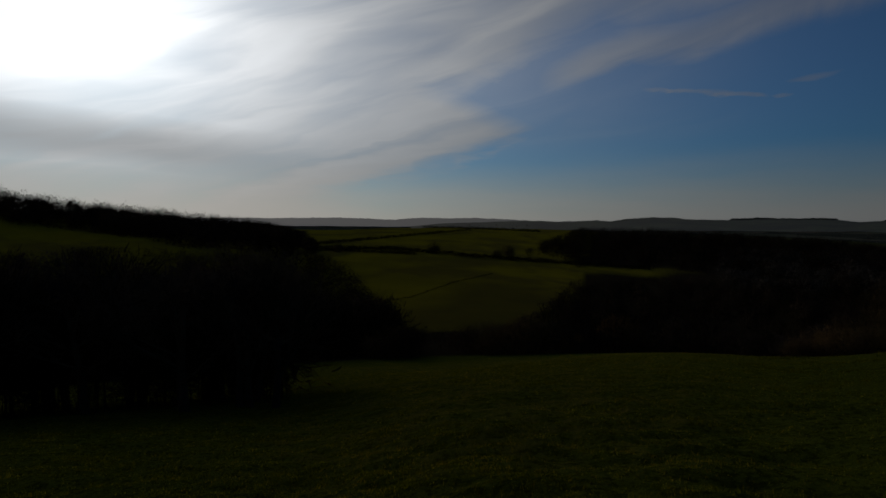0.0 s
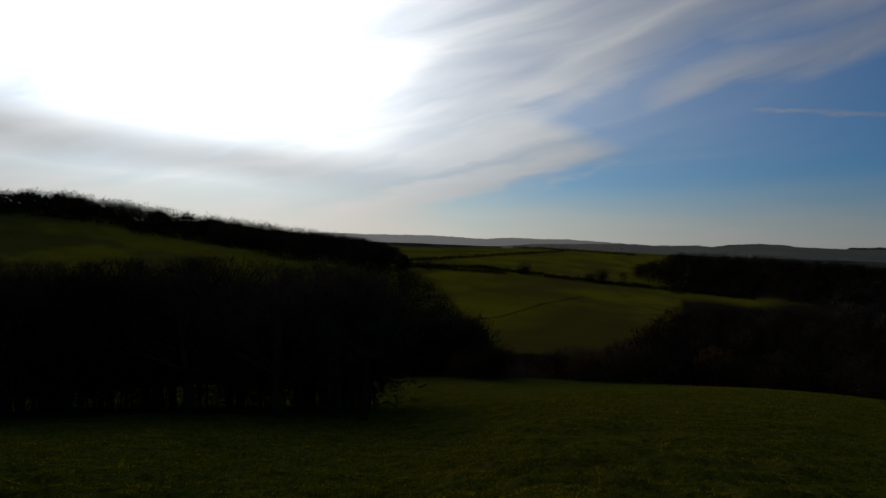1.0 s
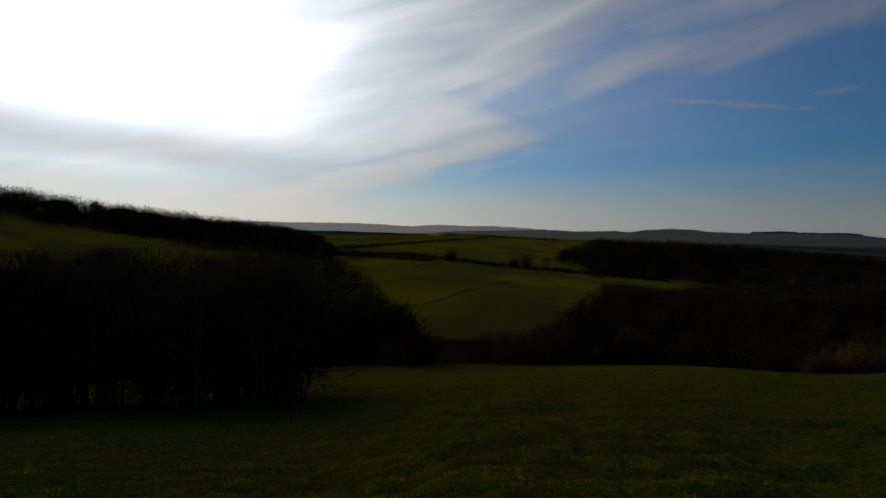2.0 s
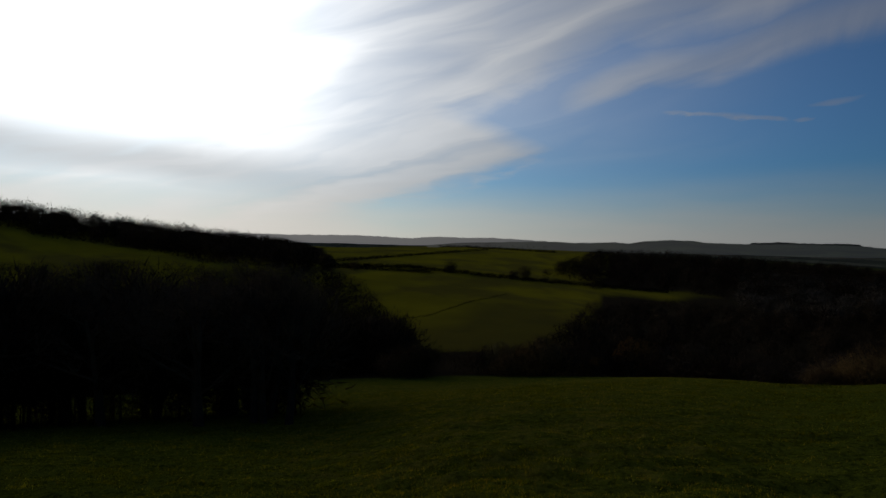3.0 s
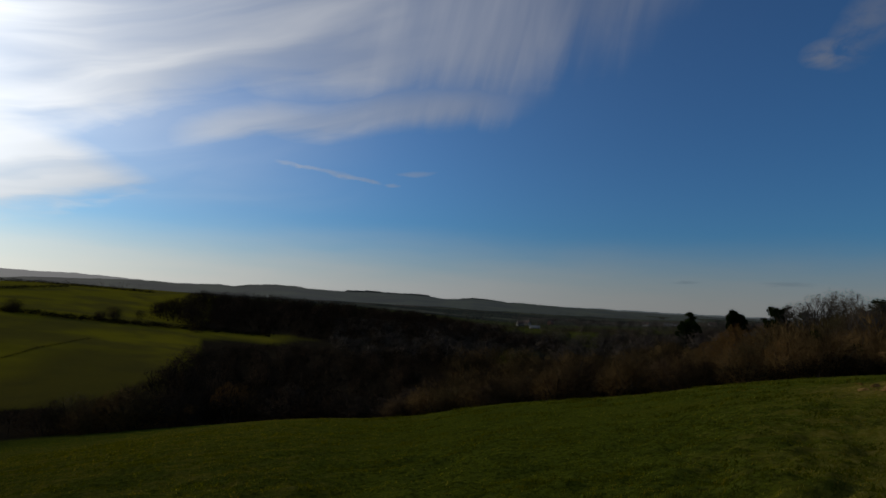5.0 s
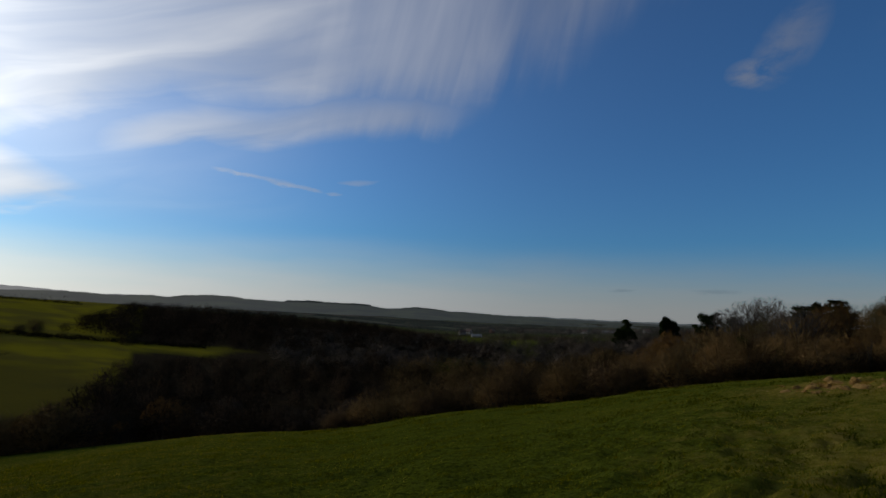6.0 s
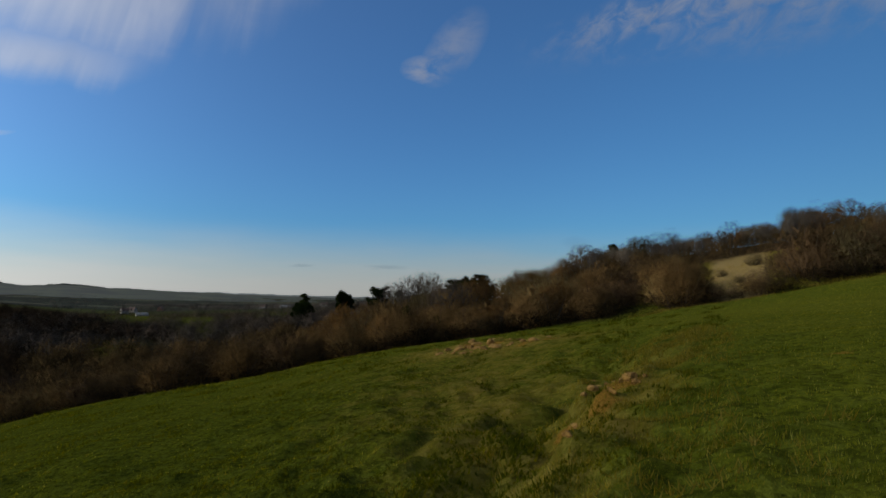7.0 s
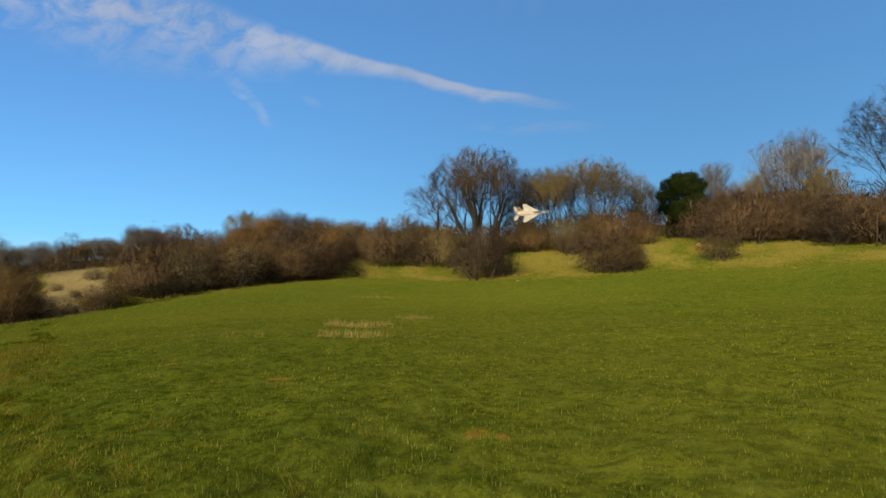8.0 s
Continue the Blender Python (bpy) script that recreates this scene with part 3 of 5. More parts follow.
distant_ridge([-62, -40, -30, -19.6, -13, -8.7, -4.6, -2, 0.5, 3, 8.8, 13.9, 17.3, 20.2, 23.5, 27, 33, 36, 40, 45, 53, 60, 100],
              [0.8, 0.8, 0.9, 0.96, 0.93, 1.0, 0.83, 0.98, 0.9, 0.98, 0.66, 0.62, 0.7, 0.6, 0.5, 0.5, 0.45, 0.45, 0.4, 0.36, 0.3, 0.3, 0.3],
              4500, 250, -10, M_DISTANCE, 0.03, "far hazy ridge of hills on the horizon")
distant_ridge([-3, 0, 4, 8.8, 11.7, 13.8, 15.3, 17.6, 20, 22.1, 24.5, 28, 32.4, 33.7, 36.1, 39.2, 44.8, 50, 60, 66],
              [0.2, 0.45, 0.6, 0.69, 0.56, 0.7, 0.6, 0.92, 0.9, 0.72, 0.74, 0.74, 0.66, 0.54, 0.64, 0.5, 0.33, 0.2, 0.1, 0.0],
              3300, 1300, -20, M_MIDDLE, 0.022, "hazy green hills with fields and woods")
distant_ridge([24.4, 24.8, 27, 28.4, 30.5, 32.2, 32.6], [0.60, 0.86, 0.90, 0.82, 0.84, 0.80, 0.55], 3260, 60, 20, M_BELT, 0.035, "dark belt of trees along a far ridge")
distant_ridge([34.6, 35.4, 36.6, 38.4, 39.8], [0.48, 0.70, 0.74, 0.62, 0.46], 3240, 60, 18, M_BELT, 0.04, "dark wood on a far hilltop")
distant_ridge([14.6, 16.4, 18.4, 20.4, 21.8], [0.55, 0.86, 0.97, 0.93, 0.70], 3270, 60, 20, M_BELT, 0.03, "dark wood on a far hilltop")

# ---- plants ----


def wood_build(a, b, scale=6.0):
    def build(n):
        p = n.add("ShaderNodeTexCoord").outputs["Object"]
        rnd = n.add("ShaderNodeObjectInfo").outputs["Random"]
        f = n.noise(p, scale, 4.0, 0.6)
        col = n.mix(n.step(f, 0.3, 0.7), a, b)
        col = n.mix(1.0, col, n.mix(rnd, rgb(0.75, 0.78, 0.80), rgb(1.2, 1.1, 1.0)), "MULTIPLY")
        return principled(n, col, 0.9, f, 0.4, 0.03, spec=0.0)
    return build


def shaped(n, col, own, translucent=0.0, rough=0.35):
    """Matt shading by the form that a twig or blade belongs to, with some of its own facing."""
    form = n.add("ShaderNodeAttribute", attribute_name="form").outputs["Vector"]
    turn = n.add("ShaderNodeVectorTransform", form)
    turn.vector_type, turn.convert_from, turn.convert_to = "NORMAL", "OBJECT", "WORLD"
    form = turn.outputs[0]
    face = n.add("ShaderNodeNewGeometry").outputs["Normal"]
    v = n.add("ShaderNodeMix", own, data_type="VECTOR")
    n.put(v.inputs[4], form)
    n.put(v.inputs[5], face)
    v = n.add("ShaderNodeVectorMath", v.outputs[1], operation="NORMALIZE").outputs[0]
    a = n.add("ShaderNodeBsdfDiffuse", col, rough, v).outputs[0]
    if translucent:
        b = n.add("ShaderNodeBsdfTranslucent", n.mix(1.0, col, rgb(2.1, 1.75, 0.3), "MULTIPLY")).outputs[0]
        a = n.add("ShaderNodeMixShader", translucent, a, b).outputs[0]
    return a


def twig_build(a, b):
    def build(n):
        p = n.add("ShaderNodeNewGeometry").outputs["Position"]
        rnd = n.add("ShaderNodeObjectInfo").outputs["Random"]
        isle = n.add("ShaderNodeNewGeometry").outputs["Random Per Island"]
        col = n.mix(n.step(n.noise(p, 1.1, 3.0, 0.6), 0.3, 0.7), a, b)
        col = n.mix(1.0, col, n.mix(rnd, rgb(0.52, 0.54, 0.58), rgb(1.38, 1.24, 1.02)), "MULTIPLY")
        col = n.mix(1.0, col, n.mix(isle, rgb(0.88, 0.88, 0.88), rgb(1.10, 1.10, 1.10)), "MULTIPLY")
        return shaped(n, col, 0.22)
    return build


M_BARK = material("bark", wood_build(rgb(0.036, 0.029, 0.020), rgb(0.075, 0.062, 0.046)))
M_TWIG = material("grey_twigs", twig_build(rgb(0.055, 0.041, 0.029), rgb(0.105, 0.082, 0.060)))
M_RUSSET = material("russet_twigs", twig_build(rgb(0.084, 0.047, 0.016), rgb(0.180, 0.104, 0.038)))
M_OLIVE = material("olive_twigs", twig_build(rgb(0.096, 0.076, 0.032), rgb(0.180, 0.146, 0.068)))
M_DARK = material("thorn_twigs", twig_build(rgb(0.050, 0.034, 0.019), rgb(0.115, 0.078, 0.044)))
M_SCRUB = material("scrub_twigs", twig_build(rgb(0.078, 0.050, 0.021), rgb(0.168, 0.110, 0.047)))
M_SOFT = material("soft_grey_twigs", twig_build(rgb(0.100, 0.092, 0.082), rgb(0.190, 0.174, 0.154)))
M_EVERGREEN = material("evergreen_leaves", twig_build(rgb(0.009, 0.016, 0.005), rgb(0.022, 0.034, 0.009)))


class Shape:
    """Collects tubes, ribbons and leaves of one mesh."""

    def __init__(self):
        self.v, self.f = [], []

    def tube(self, pts, radii, sides=5):
        base = len(self.v)
        for k, (p, r) in enumerate(zip(pts, radii)):
            d = (pts[min(k + 1, len(pts) - 1)] - pts[max(k - 1, 0)]).normalized()
            u = d.orthogonal().normalized()
            w = d.cross(u)
            for s in range(sides):
                a = 2 * math.pi * s / sides
                self.v.append(p + (u * math.cos(a) + w * math.sin(a)) * r)
        for k in range(len(pts) - 1):
            for s in range(sides):
                a, b = base + k * sides + s, base + k * sides + (s + 1) % sides
                self.f.append((a, b, b + sides, a + sides))

    def blade(self, p, q, w, side):
        k = len(self.v)
        s = side * (w / 2)
        self.v += [p - s, p + s, q]
        self.f.append((k, k + 1, k + 2))

    def core(self, c, rx, rz, rng, count=110):
        """The dense inside of a bush: crossed sprays of twigs."""
        for _ in range(count):
            d, u = rand_dir(rng), rand_dir(rng)
            f = rng.random() ** 0.6
            p = c + Vector((d.x * rx, d.y * rx, d.z * rz)) * f
            p.z = max(p.z, 0.04)
            u = (u + Vector((0, 0, 0.5))).normalized()
            self.blade(p, p + u * rx * rng.uniform(0.30, 0.55), rx * rng.uniform(0.05, 0.10), u.orthogonal().normalized())

    def leaf(self, p, u, w):
        k = len(self.v)
        self.v += [p - u, p - w, p + u, p + w]
        self.f.append((k, k + 1, k + 2, k + 3))


def rand_dir(rng, up=0.0):
    v = Vector((rng.gauss(0, 1), rng.gauss(0, 1), rng.gauss(0, 1) + up))
    return v.normalized()


def grow(rng, trunk, crown, p, d, length, radius, level, spec):
    """One limb, its side limbs and, at the last level, its twigs."""
    kids, spread, lift, twigs, twig_len, twig_w, last = spec
    steps = 4 if level == 0 else 3 if level == 1 else 2
    pts, radii, dirs = [p], [radius], [d]
    for k in range(steps):
        d = (d + rand_dir(rng) * (0.08 if level == 0 else 0.11) + Vector((0, 0, lift * (0.1 if level == 0 else 0.16)))).normalized()
        p = p + d * (length / steps)
        pts.append(p)
        dirs.append(d)
        radii.append(radius * (1 - 0.72 * (k + 1) / steps))
    if level < last:
        trunk.tube(pts, radii, 6 if level == 0 else 3)
        count = kids[level]
        for k in range(count):
            f = (0.30 if level == 0 else 0.25) + (0.70 if level == 0 else 0.75) * (k + rng.random()) / count
            i = min(int(f * steps), steps - 1)
            q = pts[i].lerp(pts[i + 1], f * steps - i)
            r = rng.random() * 2 * math.pi + k * 2.4
            u = dirs[i].orthogonal().normalized()
            w = dirs[i].cross(u)
            out = u * math.cos(r) + w * math.sin(r)
            s = spread * rng.uniform(0.7, 1.25)
            nd = (dirs[i] * (1 - 0.45 * s) + out * s + Vector((0, 0, lift * 0.3))).normalized()
            nl = length * rng.uniform(0.50, 0.78) * (1.05 - 0.45 * f * (level == 0))
            grow(rng, trunk, crown, q, nd, nl, max(radii[i] * 0.46, 0.0014), level + 1, spec)
    else:
        crown.blade(pts[0], pts[-1], radius * 2.2, dirs[0].orthogonal())
        for k in range(twigs):
            f = 0.15 + 0.85 * rng.random()
            i = min(int(f * steps), steps - 1)
            q = pts[i].lerp(pts[i + 1], f * steps - i)
            td = (dirs[i] * 0.8 + rand_dir(rng, 0.25) * 0.9).normalized()
            crown.blade(q, q + td * twig_len * rng.uniform(0.5, 1.3), twig_w, rand_dir(rng))


def finish(root, trunk, crown, mats, names=("trunk", "crown"), mid=0.5):
    mesh_object(names[0], trunk.v, trunk.f, mats[0], root)
    form = np.array([v[:] for v in crown.v]) - np.array([0, 0, mid])
    form /= np.linalg.norm(form, axis=1)[:, None] + 1e-6
    mesh_object(names[1], crown.v, crown.f, mats[1], root, form=form + np.array([0, 0, 0.25]))


def norm(trunk, crown, dome=0.0, mid=0.52, share=1.0):
    """Scale to a height of one metre, standing at the origin; dome: the half width of the crown's rounded outline."""
    top = max(v.z for s in (trunk, crown) for v in s.v)
    if share < 1:
        top = sorted(v.z for v in crown.v)[int(len(crown.v) * share)]
    for s in (trunk, crown):
        s.v = [v / top for v in s.v]
        if dome:
            c, out = Vector((0, 0, mid)), []
            for v in s.v:
                d = v - c
                half = 1 - mid if d.z > 0 else mid * 1.3
                e = math.sqrt((d.x * d.x + d.y * d.y) / (dome * dome) + (d.z / half) ** 2)
                lump = 0.93 + 0.09 * math.sin(d.x * 23 + d.z * 17) * math.sin(d.y * 21 + d.z * 11)
                out.append(c + d * (lump * (1 + 0.34 * (1 - lump / e)) / e) if e > lump else v)
            s.v = out


def bare_tree(root, seed, mats, kids=(8, 5, 5), spread=0.75, lift=0.5, twigs=7, twig_len=0.075, twig_w=0.0042, trunk_len=0.62, stems=1, radius=0.022, dome=0.36):
    rng = random.Random(seed)
    trunk, crown = Shape(), Shape()
    for k in range(stems):
        turn = 2.4 * k + rng.random() * 0.6
        lean = rand_dir(rng) * 0.10 if stems == 1 else Vector((math.cos(turn), math.sin(turn), 0)) * ((0.40 if stems < 6 else 0.62) * math.sqrt((k + 0.5) / stems))
        d = Vector((lean.x, lean.y, 1)).normalized()
        p = Vector((lean.x, lean.y, 0)) * (0.05 if stems > 1 else 0)
        grow(rng, trunk, crown, p - Vector((0, 0, 0.03)), d, trunk_len, radius / math.sqrt(stems), 0, (kids, spread, lift, twigs, twig_len, twig_w, len(kids)))
    norm(trunk, crown, dome, share=0.982)
    finish(root, trunk, crown, mats)


def shrub(root, seed, mats, stems=16, width=0.55, twigs=1150, twig_w=0.0085, twig_len=0.13):
    """A rounded, lobed thicket with twigs down to the ground."""
    rng = random.Random(seed)
    trunk, crown = Shape(), Shape()
    lobes = [(Vector((0, 0, 0.42)), width * 0.85, 0.52)]
    for k in range(6):
        a, h = k * 1.05 + rng.uniform(-0.3, 0.3), rng.uniform(0.22, 0.40)
        o = width * rng.uniform(0.45, 0.75)
        lobes.append((Vector((math.cos(a) * o, math.sin(a) * o, h)), width * rng.uniform(0.40, 0.62), h + rng.uniform(0.02, 0.16)))
    for k in range(stems):
        c, rx, rz = lobes[k % 7]
        base = Vector((c.x * 0.5, c.y * 0.5, -0.05)) + Vector((rng.gauss(0, 0.05), rng.gauss(0, 0.05), 0))
        tip = c + rand_dir(rng, 0.8) * rx * 0.9
        trunk.tube([base, base.lerp(tip, 0.5) + rand_dir(rng) * 0.04, tip], [0.013, 0.009, 0.003], 3)
    for c, rx, rz in lobes:
        crown.core(c, rx * 0.74, rz * 0.74, rng)
    for j in range(twigs):
        c, rx, rz = lobes[0] if rng.random() < 0.28 else rng.choice(lobes[1:])
        d = rand_dir(rng, 0.25)
        f = 0.55 + 0.42 * rng.random() ** 0.8
        q = c + Vector((d.x * rx, d.y * rx, d.z * rz)) * f
        q.z = abs(q.z) * 0.9 + 0.015
        td = (d * 0.8 + rand_dir(rng, 0.9) * 0.9).normalized()
        e = q + td * twig_len * rng.uniform(0.5, 1.3)
        e.z = max(e.z, 0.01)
        crown.blade(q, e, twig_w, rand_dir(rng))
    norm(trunk, crown, share=0.97)
    finish(root, trunk, crown, mats, ("stem", "crown"), 0.3)


def leafy(root, seed, mats, clumps, leaf=0.035, per=260):
    """An evergreen: a trunk with limbs reaching into clumps of small leaves."""
    rng = random.Random(seed)
    trunk, crown = Shape(), Shape()
    top = max(c[2] for c in clumps)
    trunk.tube([Vector((0, 0, -0.03)), Vector((0.01, 0, top * 0.5)), Vector((0, 0.01, top))], [0.032, 0.024, 0.008], 6)
    for x, y, z, rx, rz in clumps:
        c = Vector((x, y, z))
        trunk.tube([Vector((0, 0, z * 0.6)), c * 0.6 + Vector((0, 0, z * 0.32)), c], [0.014, 0.010, 0.004], 4)
        for k in range(per):
            d = rand_dir(rng)
            f = rng.random() ** 0.4 * rng.uniform(0.8, 1.12)
            p = c + Vector((d.x * rx, d.y * rx, d.z * rz)) * f
            u = rand_dir(rng)
            crown.leaf(p, u * leaf * rng.uniform(0.6, 1.2), u.orthogonal().normalized() * leaf * 0.5)
    norm(trunk, crown)
    finish(root, trunk, crown, mats)


def yew_clumps(rng):
    out = []
    for k in range(64):
        a, z = rng.uniform(0, 6.28), 0.08 + 0.82 * rng.random()
        w = 0.36 * math.sqrt(max(0.05, 1 - ((z - 0.42) / 0.53) ** 2))
        o = w * rng.uniform(0.45, 1.0)
        out.append((math.cos(a) * o, math.sin(a) * o, z, 0.115, 0.10))
    return out


def pine_clumps(rng):
    out = []
    for k in range(64):
        a, z = rng.uniform(0, 6.28), rng.uniform(0.34, 0.95)
        o = 0.34 * rng.uniform(0.1, 1.0) * math.sin(math.pi * min(1.0, (z - 0.2) / 0.85)) ** 0.6
        out.append((math.cos(a) * o, math.sin(a) * o, z, 0.090, 0.058))
    return out


def spire_clumps(rng):
    out = []
    for k in range(30):
        a, z = rng.uniform(0, 6.28), rng.uniform(0.12, 0.97)
        o = 0.28 * (1.05 - z) ** 0.7 * rng.uniform(0.4, 1.0)
        out.append((math.cos(a) * o, math.sin(a) * o, z, 0.10, 0.07))
    return out


def ivy_clumps(rng):
    return [(rng.gauss(0, 0.05), rng.gauss(0, 0.05), 0.08 + 0.88 * k / 13, 0.11, 0.10) for k in range(14)]


KINDS = {
    "oak": (3, "bare_tree", "bare broad-crowned deciduous tree, grey-brown winter twigs", "tree",
            lambda r, s: bare_tree(r, s, (M_BARK, M_TWIG), (9, 5, 4), 0.85, 0.35, 12, 0.070, 0.0028, 0.62, 1, 0.022, 0.42)),
    "tall": (3, "bare_tree", "tall bare deciduous tree with upright winter limbs", "tree",
             lambda r, s: bare_tree(r, s, (M_BARK, M_TWIG), (11, 5, 4), 0.55, 0.75, 11, 0.065, 0.0025, 0.62, 1, 0.022, 0.30)),
    "beech": (1, "bare_tree", "large bare tree with many upright stems and a domed crown", "tree",
              lambda r, s: bare_tree(r, s, (M_BARK, M_TWIG), (6, 4, 4, 4), 0.52, 0.55, 15, 0.042, 0.0012, 0.56, 6, 0.058, 0.52)),
    "ash": (2, "bare_tree", "slender bare tree with pale grey bark and fine twigs", "tree",
            lambda r, s: bare_tree(r, s, (M_BARK, M_SOFT), (8, 5, 4), 0.52, 0.75, 16, 0.052, 0.0022, 0.60, 3, 0.015, 0.44)),
    "russet": (3, "bare_tree", "bare tree with dense russet brown winter twigs", "tree",
               lambda r, s: bare_tree(r, s, (M_BARK, M_RUSSET), (7, 4, 3), 0.75, 0.6, 14, 0.075, 0.0040, 0.55, 2)),
    "willow": (2, "bare_tree", "many-stemmed tree with yellowish olive winter twigs", "tree",
               lambda r, s: bare_tree(r, s, (M_BARK, M_OLIVE), (7, 5, 4), 0.46, 0.8, 15, 0.055, 0.0024, 0.6, 4, 0.019, 0.48)),
    "valley": (4, "bare_tree", "bare winter tree standing in the valley wood", "tree",
               lambda r, s: bare_tree(r, s, (M_BARK, M_TWIG), (9, 5, 3), 0.80, 0.45, 11, 0.10, 0.0060)),
    "thicket": (4, "shrub", "russet leafless shrub, a thicket of thin stems", "shrub",
                lambda r, s: shrub(r, s, (M_BARK, M_SCRUB), 10, 0.56, 2600, 0.0052, 0.15)),
    "thorn": (3, "shrub", "dark brown leafless thorn bush, dense and rounded", "shrub",
              lambda r, s: shrub(r, s, (M_BARK, M_DARK), 10, 0.62, 2600, 0.0062, 0.12)),
    "hazel": (3, "shrub", "olive brown leafless bush of upright stems", "shrub",
              lambda r, s: shrub(r, s, (M_BARK, M_OLIVE), 12, 0.50, 2400, 0.0056, 0.15)),
    "bramble": (2, "shrub", "dense dark brown bush of bramble and thorn", "shrub",
                lambda r, s: shrub(r, s, (M_BARK, M_DARK), 12, 0.66, 4200, 0.0056, 0.10)),
    "yew": (1, "evergreen_tree", "dense dark green rounded evergreen tree", "tree",
            lambda r, s: leafy(r, s, (M_BARK, M_EVERGREEN), yew_clumps(random.Random(s)), 0.022, 420)),
    "pine": (2, "pine_tree", "dark pine tree with a flat spreading crown", "tree",
             lambda r, s: leafy(r, s, (M_BARK, M_EVERGREEN), pine_clumps(random.Random(s)), 0.022, 90)),
    "spire": (2, "conifer_tree", "dark conifer tree with a dense pointed crown", "tree",
              lambda r, s: leafy(r, s, (M_BARK, M_EVERGREEN), spire_clumps(random.Random(s)), 0.034, 170)),
    "ivy": (1, "ivy_clad_tree", "dead tree trunk overgrown with dark ivy", "tree",
            lambda r, s: leafy(r, s, (M_BARK, M_EVERGREEN), ivy_clumps(random.Random(s)), 0.034, 130)),
}
made = {}
rng_place = random.Random(5)


def plant(kind, az, r, height, group="", wide=1.0, sink=0.0, label=""):
    """Stands a plant of that kind on the ground at az, r, with that height."""
    variants, name, text, category, build = KINDS[kind]
    k = rng_place.randrange(variants)
    p = polar(az, r, -sink)
    s = Matrix.Diagonal((height * wide, height * wide, height, 1))
    m = Matrix.Translation(p) @ Matrix.Rotation(rng_place.uniform(0, 6.28), 4, "Z")
    if (kind, k) not in made:
        root = new(name)
        root.empty_display_size = 0.1
        build(root, 31 * k + len(kind) * 7 + 3)
        made[kind, k] = root
        root.matrix_basis = m @ s
    else:
        first = made[kind, k]
        root = copy_thing(first, m)
        root.matrix_basis = m @ s
    tagged(root, label or text, category, group)
    return root


def stand(kind, az, r, top_el, group="", wide=1.0, label="", least=1.5):
    """The same, as high as the skyline at that azimuth asks."""
    height = EYE + r * math.tan(radians(top_el)) - polar(az, r).z
    if height > least:
        return plant(kind, az, r, height, group, wide, label=label)


def pick(rng, table):
    return rng.choices([k for k, _ in table], [w for _, w in table])[0]


def edge_at(az):
    return float(around(np.array([az]), EDGE_R)[0])


def wood(seed, count, az0, az1, r0, r1, table, top_az, top_el, low, group, hmin, hmax, skip=None, wide=(0.9, 1.2)):
    """Trees strewn between two azimuths and radii, below a skyline."""
    rng = random.Random(seed)
    for _ in range(count):
        az = rng.uniform(az0, az1)
        r = math.sqrt(rng.uniform(r0 * r0, r1 * r1)) if not callable(low) else low(az) + rng.uniform(r0, r1)
        if skip and skip(az, r):
            continue
        g = polar(az, r).z
        limit = EYE + r * math.tan(radians(np.interp(az, top_az, top_el))) - g
        h = min(rng.uniform(hmin, hmax), limit * rng.uniform(0.90, 1.05))
        if h > 0.45 * hmin:
            plant(pick(rng, table), az, r, h, group, rng.uniform(*wide))


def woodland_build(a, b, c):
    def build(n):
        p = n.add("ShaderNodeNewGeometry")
        # tint: each tree's own tone, times the darkness painted inside its crown
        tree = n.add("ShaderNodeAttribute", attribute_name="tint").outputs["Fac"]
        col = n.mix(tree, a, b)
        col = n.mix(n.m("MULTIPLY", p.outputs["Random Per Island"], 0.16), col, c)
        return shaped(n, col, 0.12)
    return build


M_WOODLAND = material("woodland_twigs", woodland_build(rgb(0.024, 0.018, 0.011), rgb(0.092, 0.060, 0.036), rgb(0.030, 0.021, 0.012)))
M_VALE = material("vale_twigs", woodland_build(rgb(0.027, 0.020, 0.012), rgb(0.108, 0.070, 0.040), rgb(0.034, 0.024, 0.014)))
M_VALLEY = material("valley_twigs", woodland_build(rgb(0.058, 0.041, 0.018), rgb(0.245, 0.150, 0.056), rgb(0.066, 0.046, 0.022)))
# far trees paler and greyer, with the haze of distance in the twig colour
M_FAR = material("hazed_far_twigs", woodland_build(rgb(0.072, 0.064, 0.053), rgb(0.195, 0.148, 0.108), rgb(0.098, 0.084, 0.068)))
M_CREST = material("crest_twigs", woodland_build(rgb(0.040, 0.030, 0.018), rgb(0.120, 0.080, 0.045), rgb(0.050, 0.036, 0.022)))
# dark hedges, and the near-black stand-in for shadow under the scrub
M_HEDGE_SHADE = material("hedge_and_shade_twigs", woodland_build(rgb(0.016, 0.014, 0.008), rgb(0.034, 0.026, 0.014), rgb(0.012, 0.011, 0.007)))


